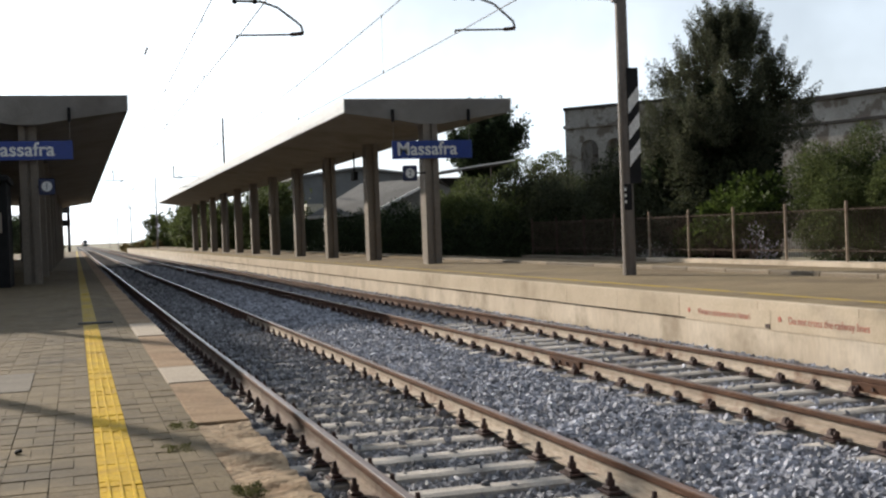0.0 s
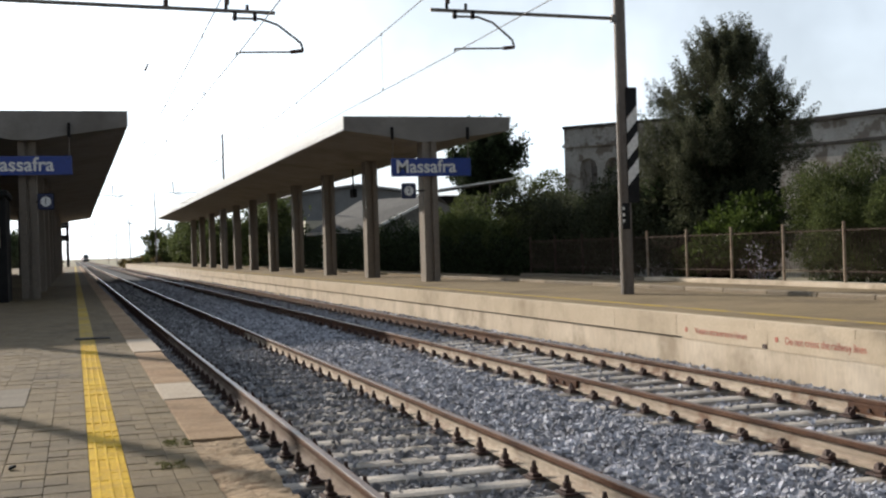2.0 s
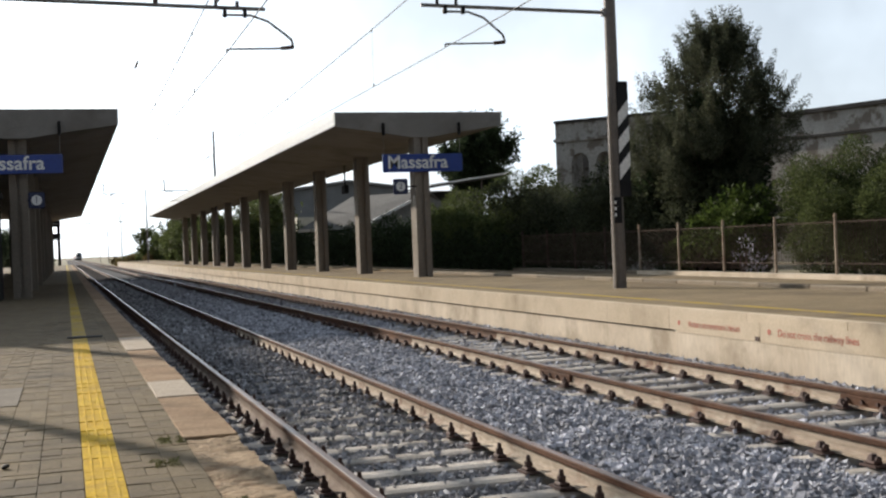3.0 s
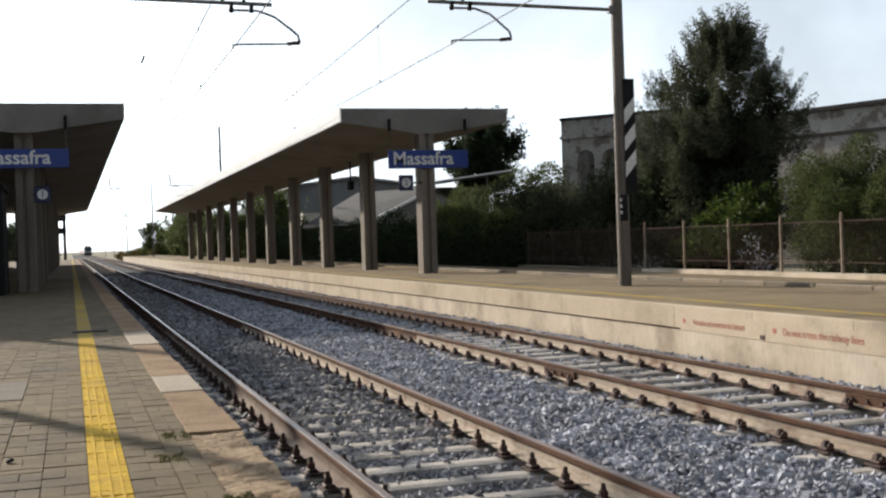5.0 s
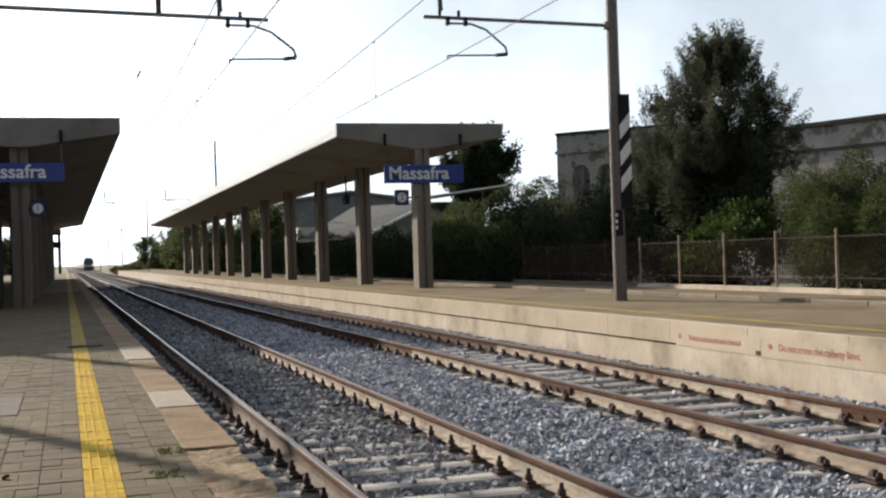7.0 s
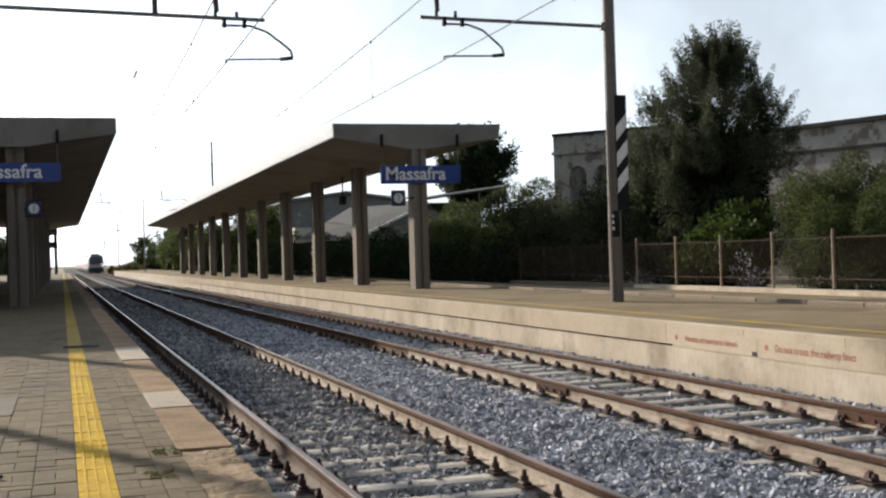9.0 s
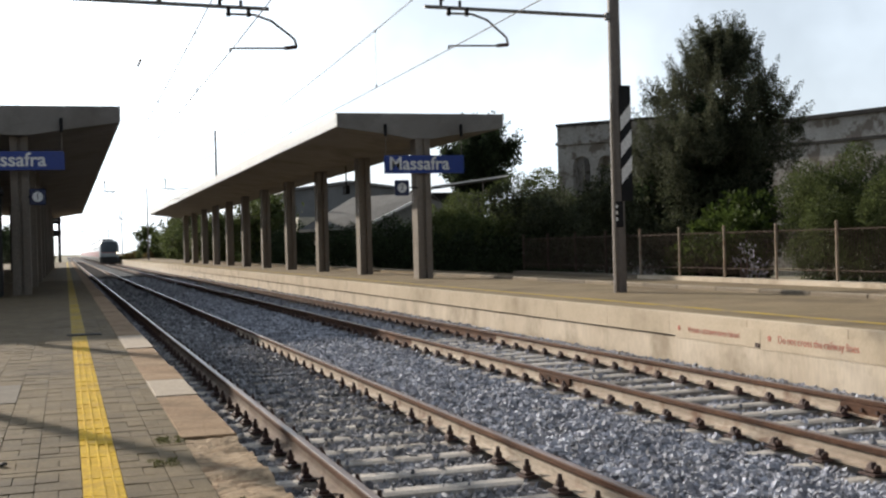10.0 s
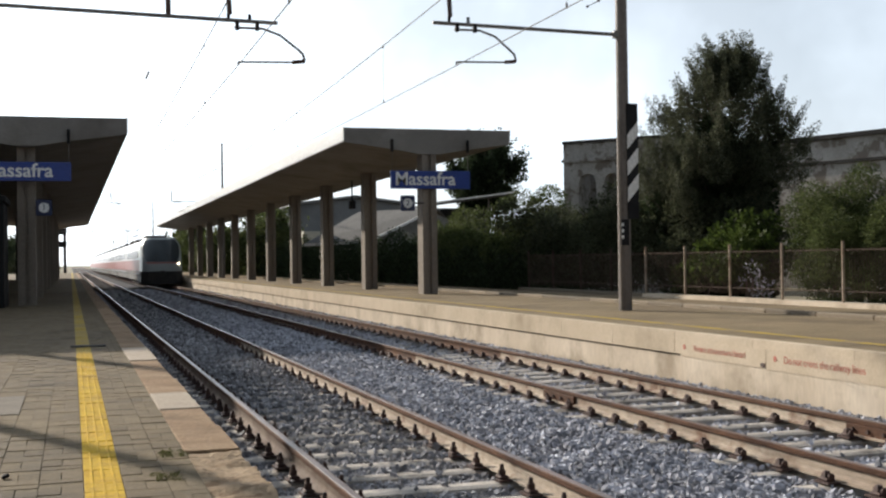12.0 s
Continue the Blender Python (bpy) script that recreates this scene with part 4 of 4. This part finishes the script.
for a, b in zip(slab_edges, slab_edges[1:]):
    pale = abs(a - 8.56) < 0.01 or abs(a - 13.0) < 0.01
    broken = 4.2 < a < 6.0
    if broken:
        bm = bmesh.new()
        bmesh.ops.create_grid(bm, x_segments=14, y_segments=40, size=0.5, matrix=Matrix.LocRotScale((0.715, (a + b) / 2, 0), None, (0.3, b - a, 1)))
        for v in bm.verts:
            k = noise.fractal(Vector((v.co.x * 5, v.co.y * 5, 0.3)), 1.0, 2.0, 4)
            v.co.z = Z_P - 0.014 + 0.022 * k - 0.05 * max(0.0, noise.noise(Vector((v.co.x * 3.1, v.co.y * 2.3, 4.0))) - 0.25)
            if v.co.x > 0.86:
                v.co.x += 0.02 * noise.noise(Vector((v.co.y * 6, 1.0, 0)))
        low = bmesh.ops.extrude_face_region(bm, geom=bm.faces[:])["geom"]
        for v in low:
            if isinstance(v, bmesh.types.BMVert):
                v.co.z = Z_P - 0.13
        bmesh.ops.recalc_face_normals(bm, faces=bm.faces)
        part("coping_slab", bm, M_BROKEN, platform_1, "crumbled coping slab")
    else:
        j = random.uniform(-0.008, 0.006)
        part("coping_slab", box(bmesh.new(), 0.572, 0.872 + j, a + 0.009, b - 0.009, Z_P - 0.12, Z_P + j * 0.6 + (0.006 if pale else 0), 0.006), M_SLAB_PALE if pale else M_SLAB_BROWN, platform_1, "pale new coping slab" if pale else "")
part("coping_far", box(bmesh.new(), 0.572, 0.872, slab_edges[-1] + 0.01, 170, Z_P - 0.12, Z_P), M_SLAB_BROWN, platform_1)


def block_mesh(w, l, name, material):
    bm = bmesh.new()
    e = 0.003
    prism(bm, [(-w / 2 + 0.0015, -l / 2 + 0.0015), (w / 2 - 0.0015, -l / 2 + 0.0015), (w / 2 - 0.0015, l / 2 - 0.0015), (-w / 2 + 0.0015, l / 2 - 0.0015)], -0.06, -e, "z")
    top = [v for v in bm.verts if v.co.z > -0.03]
    bmesh.ops.inset_region(bm, faces=[f for f in bm.faces if all(v in top for v in f.verts)], thickness=e)
    for v in bm.verts:
        if abs(v.co.x) < w / 2 - 0.003 and abs(v.co.y) < l / 2 - 0.003:
            v.co.z = 0.0
    return mesh_of(bm, name, material)


def strip_mesh(name, blocks, z, material, parent, kind="stuff"):
    """Blocks too far or too many to be pieces of their own, joined: each is a top and four short sides."""
    verts, faces = [], []
    for x, y, w, l in blocks:
        h = random.uniform(-0.003, 0.002)
        i = len(verts)
        a, b = w / 2 - 0.002, l / 2 - 0.002
        verts += [(x - a, y - b, z + h), (x + a, y - b, z + h), (x + a, y + b, z + h), (x - a, y + b, z + h)]
        verts += [(x - a - 0.003, y - b - 0.003, z - 0.05), (x + a + 0.003, y - b - 0.003, z - 0.05), (x + a + 0.003, y + b + 0.003, z - 0.05), (x - a - 0.003, y + b + 0.003, z - 0.05)]
        faces += [(i, i + 1, i + 2, i + 3)] + [(i + k, i + 4 + k, i + 4 + (k + 1) % 4, i + (k + 1) % 4) for k in range(4)]
    return tagged(raw(name, verts, faces, material, parent), kind=kind)


LONG, WIDE = block_mesh(0.1, 0.2, "paving_block", M_PAVER), block_mesh(0.2, 0.1, "paving_block", M_PAVER)
LONG_Y, WIDE_Y = block_mesh(0.1, 0.2, "yellow_block", M_YELLOW), block_mesh(0.2, 0.1, "yellow_block", M_YELLOW)
far_plain, far_yellow, single = [], [], 0
for col in range(-22, 3):
    x0 = 0.04 + 0.2 * col - (0.025 if col > 0 else 0.0)
    for row in range(-20, 120):
        y0 = 0.4 * row
        yellow = col in (0,)
        for dx, dy, w, l in ((0.05, 0.1, 0.1, 0.2), (0.15, 0.1, 0.1, 0.2), (0.1, 0.25, 0.2, 0.1), (0.1, 0.35, 0.2, 0.1)):
            k = 0.8 if col == 2 else 0.875 if col == 0 else 1.0
            x, y, w = x0 + dx * k, y0 + dy, w * k
            if -0.95 < x < 0.42 and 4.7 < y < 7.9 and single < 300:
                o = new("paving_block", (LONG_Y if l > w else WIDE_Y) if yellow else (LONG if l > w else WIDE))
                o.parent = platform_1
                o.scale = (k, 1, 1)
                o.location = (x, y, Z_P - 0.004 + random.uniform(-0.003, 0.003))
                o.rotation_euler = (random.uniform(-0.008, 0.008), random.uniform(-0.008, 0.008), random.uniform(-0.01, 0.01))
                single += 1
            elif yellow:
                far_yellow.append((x, y, w, l))
            else:
                far_plain.append((x, y, w, l))
strip_mesh("paving_blocks_far", far_plain, Z_P - 0.004, M_PAVER_STUFF, platform_1)
strip_mesh("yellow_blocks_far", [b for b in far_yellow if b[1] < 14.5], Z_P - 0.004, M_YELLOW, platform_1)
# from 14.5 m on the duller yellow holds both wear and shade
strip_mesh("worn_yellow_blocks", [b for b in far_yellow if b[1] >= 14.5], Z_P - 0.004, M_YELLOW_OLD, platform_1)
part("paving_beyond", box(bmesh.new(), -9, 0.57, 48.05, 170, Z_P - 0.08, Z_P - 0.006), M_PAVER_STUFF, platform_1)
part("paving_side", box(bmesh.new(), -9, -4.43, -12, 48, Z_P - 0.08, Z_P - 0.006), M_PAVER_STUFF, platform_1)
part("yellow_line_far", box(bmesh.new(), 0.04, 0.215, 48.1, 168, Z_P - 0.004, Z_P), M_YELLOW_OLD, platform_1)

for x in (0.078, 0.128, 0.178):
    part("tactile_rib", prism(bmesh.new(), [(x - 0.009, Z_P - 0.008), (x - 0.005, Z_P + 0.0005), (x + 0.005, Z_P + 0.0005), (x + 0.009, Z_P - 0.008)], 2.0, 14.5), M_YELLOW, platform_1)
M_PATCH = surface("cement_patch", (0.16, 0.14, 0.115), (0.21, 0.185, 0.155), 3, 0.9, bump=0.2, fine=40, spec=0.1)
patch = part("concrete_patch", box(bmesh.new(), -1.9, -0.36, 8.7, 9.9, Z_P - 0.02, Z_P + 0.001), M_PATCH, platform_1, "grey concrete repair patch")
part("drain_cover", box(bmesh.new(), -0.02, 0.40, 15.5, 15.72, Z_P - 0.02, Z_P + 0.008), M_DARK, platform_1, "dark drain cover")


def weed(x, y, r, n, seed):
    t = thing("weed", "low green weeds growing in the paving joint", "weed", "weeds")
    leaves("foliage", [(x + random.uniform(-r, r), y + random.uniform(-r, r) * 1.5, Z_P - 0.014, 0.022) for _ in range(22)], n * 3, 0.013, M_LEAF_MOSS, t, seed, slim=0.3, up=0.5)


weed(0.50, 6.55, 0.07, 420, 1)
weed(0.42, 5.85, 0.06, 300, 2)
weed(0.60, 4.75, 0.06, 500, 3)

# ---- island platform edge ----
edge_y = [-3 + 1.95 * k for k in range(80)]
for a, b in zip(edge_y, edge_y[1:]):
    if b < 0:
        continue
    part("coping_block", box(bmesh.new(), 7.85, 7.985, a + 0.002, b - 0.002, 0.215, Z_P + 0.012, 0.004), M_COPING, platform_2)
part("coping_far", box(bmesh.new(), 7.85, 7.985, edge_y[-1] + 0.01, 195, 0.215, Z_P + 0.012), M_COPING, platform_2)
part("edge_wall", prism(bmesh.new(), [(7.885, -0.4), (7.885, 0.20), (7.978, 0.20), (7.978, -0.4)], -12, 195), M_WALL, platform_2, "stained rendered wall below the coping")
part("yellow_line", box(bmesh.new(), 8.61, 8.75, -10, 190, Z_P - 0.01, Z_P + 0.004), M_YELLOW_OLD, platform_2, "faded yellow safety line")
kerb_edges = [-4 + 1.5 * k for k in range(30)]
for a, b in zip(kerb_edges, kerb_edges[1:]):
    part("kerb_stone", box(bmesh.new(), 11.8, 11.96, a + 0.002, b - 0.002, 0.4, 0.585, 0.02), M_KERB, platform_2)

part("render_patch", box(bmesh.new(), 7.853, 7.884, -12, 14.4, -0.4, 0.212), M_WALL, platform_2, "flush rendered repair below the coping")
notice = thing("wall_notice", "red warning lettering on the platform edge wall", "notice")
part("band", box(bmesh.new(), 7.8465, 7.8495, 12.32, 14.35, 0.19, 0.42), M_COPING, notice, "pale painted band")
part("band", box(bmesh.new(), 7.8465, 7.8495, 10.0, 12.31, 0.18, 0.42), M_COPING, notice, "pale painted band")


def word_row(text, size, middle):
    """A line of red words along the platform edge, each word a part of its own."""
    row = [wording("lettering", w, size, M_REDTEXT, notice, Matrix(), 0.001) for w in text.split()]
    spans = [(min(v.co.x for v in o.data.vertices), max(v.co.x for v in o.data.vertices)) for o in row]
    gap = size * 0.27
    at = -(sum(b - a for a, b in spans) + gap * (len(row) - 1)) / 2
    for o, (a, b) in zip(row, spans):
        o.matrix_basis = pose(7.844, middle, 0.315, 90, 0, -90) @ Matrix.Translation((at - a, 0, 0))
        at += b - a + gap


word_row("Vietato attraversare i binari", 0.118, 13.40)
word_row("Do not cross the railway lines", 0.126, 11.2)
part("end_plate", box(bmesh.new(), 7.838, 7.8463, 12.33, 12.42, 0.2, 0.25), M_CLIP, notice, "small dark metal plate")
for y in (14.27, 12.12):
    part("emblem", rod(bmesh.new(), (7.847, y, 0.32), (7.842, y, 0.32), 0.035, seg=20), M_REDTEXT, notice, "small red round emblem")

litter = thing("litter", "small crumpled dark scrap lying on the paving", "litter")
bm = bmesh.new()
bmesh.ops.create_icosphere(bm, subdivisions=2, radius=0.02, matrix=Matrix.LocRotScale((-0.32, 6.12, Z_P + 0.008), None, (1.0, 1.3, 0.45)))
for v in bm.verts:
    v.co += Vector((1, 1, 0.6)) * 0.012 * noise.noise(v.co * 40)
part("scrap", bm, M_DARK, litter)


# ---- train ----
M_TWHITE = surface("train_white", (0.55, 0.56, 0.57), (0.62, 0.63, 0.64), 0.6, 0.3, bump=0.02, fine=20)
M_TRED = surface("train_red", (0.33, 0.115, 0.10), (0.42, 0.15, 0.13), 0.6, 0.35, bump=0.02, fine=20)
# slate base colour stands in for the sky reflected in the glass
M_TGLASS = surface("windscreen_dark", (0.05, 0.062, 0.07), (0.07, 0.083, 0.092), 1.0, 0.14, bump=0.0, spec=0.5)
M_TSKIRT = surface("train_underframe", (0.02, 0.02, 0.02), (0.05, 0.045, 0.04), 2, 0.8, bump=0.2)
M_LAMP = glow("headlight_glow", (1.0, 0.82, 0.6), 9)
# the cab front's shade is put into this grey, darker than the body white
M_TCAB = surface("cab_shaded_white", (0.33, 0.37, 0.38), (0.40, 0.44, 0.45), 0.6, 0.35, bump=0.02, fine=20)


def loft(bm, rings, caps=True):
    vs = [[bm.verts.new(p) for p in r] for r in rings]
    n = len(vs[0])
    for a, b in zip(vs, vs[1:]):
        for i in range(n):
            bm.faces.new((a[i], a[(i + 1) % n], b[(i + 1) % n], b[i]))
    if caps:
        bm.faces.new(vs[0])
        bm.faces.new(list(reversed(vs[-1])))
    bmesh.ops.recalc_face_normals(bm, faces=bm.faces)
    return bm


def car_ring(y, half, low, top, z_mid=None):
    """One cross-section of a carriage at y."""
    h = top - low
    side = [(half * 0.93, low), (half, low + 0.2 * h), (half, low + 0.42 * h), (half * 0.97, low + 0.68 * h), (half * 0.82, low + 0.9 * h), (half * 0.55, low + 0.98 * h), (0, top)]
    pts = side + [(-u, v) for u, v in reversed(side[:-1])]
    return [(u, y, v) for u, v in pts]


def build_train():
    t = thing("train", "white express train with red side band and dark windscreen", "train", at=(6.2175, 0, 0))
    cars, length = 9, 25.6
    for n in range(cars):
        a = n * length + (3.2 if n == 0 else 0.3)
        b = (n + 1) * length - 0.3
        part("car_body", loft(bmesh.new(), [car_ring(a, 1.42, 0.8, 3.47), car_ring(b, 1.42, 0.8, 3.47)]), M_TWHITE, t, "white carriage body")
        for s in (-1, 1):
            lo, hi = sorted((s * 1.419, s * 1.435))
            part("side_band", box(bmesh.new(), lo, hi, a + 0.1, b - 0.1, 1.05, 1.85), M_TRED, t, "red lower side band")
            part("window_band", box(bmesh.new(), lo - 0.022 * s, hi - 0.022 * s, a + 1.5, b - 1.5, 1.98, 2.55), M_TGLASS, t, "dark strip of side windows")
        u = bmesh.new()
        box(u, -1.25, 1.25, a + 0.4, b - 0.2, 0.32, 0.95)
        part("underframe", u, M_TSKIRT, t, "black underframe and bogies")
        for y in (a + 3.4, b - 3.2):
            g = bmesh.new()
            box(g, -1.1, 1.1, y - 1.7, y + 1.7, 0.25, 0.7, 0.05)
            bogie = part("bogie", g, M_TSKIRT, t, "black wheeled bogie")
            for d in (-1.2, 1.2):
                for x in (-0.7525, 0.7525):
                    part("wheel", rod(bmesh.new(), (x - 0.06, y + d, 0.462), (x + 0.06, y + d, 0.462), 0.46, seg=20), M_CLIP, bogie, "brown steel wheel")
        for k in (0.2, 0.75):
            r = bmesh.new()
            box(r, -0.8, 0.8, a + k * length - 2.2, a + k * length + 1.0, 3.4, 3.72, 0.08)
            part("roof_unit", r, M_TSKIRT, t, "dark roof equipment box")
    # cab: a rounded shell sliced level by level, with a raked screen let into its front
    def half(z):
        return 1.42 if z < 2.5 else 1.42 - 0.38 * ((z - 2.5) / 0.96) ** 3

    def nose(z):
        return 0.0 if z < 1.5 else 0.72 * (z - 1.5) ** 1.25

    def front(u, z, out=0.0):
        """A point on the cab's front, u from -1 to 1 across it."""
        w = half(z)
        return (w * u, nose(z) + 0.95 * (1 - (1 - min(1.0, abs(u)) ** 2.6) ** (1 / 2.6)) - out, z)
    levels = [0.62, 0.8, 1.1, 1.4, 1.6, 1.8, 2.1, 2.4, 2.7, 2.95, 3.15, 3.3, 3.4, 3.46]
    across = [math.sin(math.pi / 2 * k / 10) for k in range(-10, 11)]
    shell = loft(bmesh.new(), [[front(u, z) for u in across] + [(half(z), 3.3, z), (-half(z), 3.3, z)] for z in levels])
    cab = part("cab", shell, M_TCAB, t, "rounded driving cab, greyed for shade")
    cab.data.shade_smooth()

    def patch_on_front(z0, z1, reach, out, steps=8):
        b = bmesh.new()
        grid = []
        for i in range(steps + 1):
            v = i / steps
            z, r = z0 + (z1 - z0) * v, reach(v)
            grid.append([(b.verts.new(front(r * k / 8, z, out)), b.verts.new(front(r * k / 8, z, -0.05))) for k in range(-8, 9)])
        for r0, r1 in zip(grid, grid[1:]):
            for p, q, c, d in zip(r0, r0[1:], r1[1:], r1):
                b.faces.new((p[0], q[0], c[0], d[0]))
        rim = [g for g in grid[0]] + [r[-1] for r in grid[1:]] + [g for g in reversed(grid[-1][:-1])] + [r[0] for r in reversed(grid[1:-1])]
        for p, q in zip(rim, rim[1:] + rim[:1]):
            b.faces.new((p[0], p[1], q[1], q[0]))
        loose = [v for v in b.verts if not v.link_faces]
        bmesh.ops.delete(b, geom=loose, context="VERTS")
        bmesh.ops.recalc_face_normals(b, faces=b.faces)
        return b
    part("windscreen", patch_on_front(1.7, 3.3, lambda v: (0.76 + 0.15 * min(1.0, v * 2.2) ** 0.7) * (1.0 - 0.12 * max(0.0, (v - 0.85) / 0.15) ** 2), 0.02, 14), M_TGLASS, cab, "large dark sloping windscreen")
    part("nose_band", patch_on_front(1.58, 1.68, lambda v: 0.86, 0.015, 2), M_TRED, cab, "red band across the nose")
    part("nose_panel", patch_on_front(1.06, 1.52, lambda v: 0.84 + 0.05 * v, 0.012, 4), M_TCAB, cab, "lower nose panel, greyed for shade")
    part("coupler_cover", rod(bmesh.new(), (0, -0.16, 0.86), (0, 0.2, 0.86), 0.2, 0.28, 14), M_TSKIRT, t, "dark coupler cover")
    s = bmesh.new()
    prism(s, [(-1.44, 3.0), (-1.44, 0.5), (-1.0, -0.05), (1.0, -0.05), (1.44, 0.5), (1.44, 3.0)], 0.1, 1.02, "z")
    part("snow_plough", s, M_TSKIRT, t, "black lower apron")
    for x in (-0.62, 0.62):
        part("wiper", rod(bmesh.new(), (x, 0.10, 1.74), (x * 0.45, 0.52, 2.35), 0.018, seg=6), M_TSKIRT, cab)
    for u in (-0.82, 0.82):
        h = bmesh.new()
        bmesh.ops.create_uvsphere(h, u_segments=12, v_segments=8, radius=0.075, matrix=Matrix.Translation(front(u, 1.56, 0.03)))
        part("headlight", h, M_LAMP if u > 0 else M_TCAB, cab, "lit headlight" if u > 0 else "unlit headlight")
    p = bmesh.new()
    rod(p, (-0.4, 32.0, 3.45), (-0.4, 33.3, 4.3), 0.03)
    rod(p, (0.4, 32.0, 3.45), (0.4, 33.3, 4.3), 0.03)
    rod(p, (-0.4, 33.3, 4.3), (0.4, 33.3, 4.3), 0.03)
    rod(p, (0, 33.3, 4.3), (0, 32.2, 5.0), 0.03)
    rod(p, (-0.75, 32.2, 5.0), (0.75, 32.2, 5.0), 0.03)
    part("pantograph", p, M_TSKIRT, t, "raised pantograph")
    return t


train = build_train()


def motions():
    way = [(0.0, 790), (3.0, 595), (5.0, 471), (7.0, 351), (9.0, 236), (9.5, 208.5), (10.0, 183), (10.5, 159), (11.0, 135), (11.5, 110.5), (12.0, 86.5)]
    walk(train, [(t, pose(6.2175, y, 0)) for t, y in way])


motions()
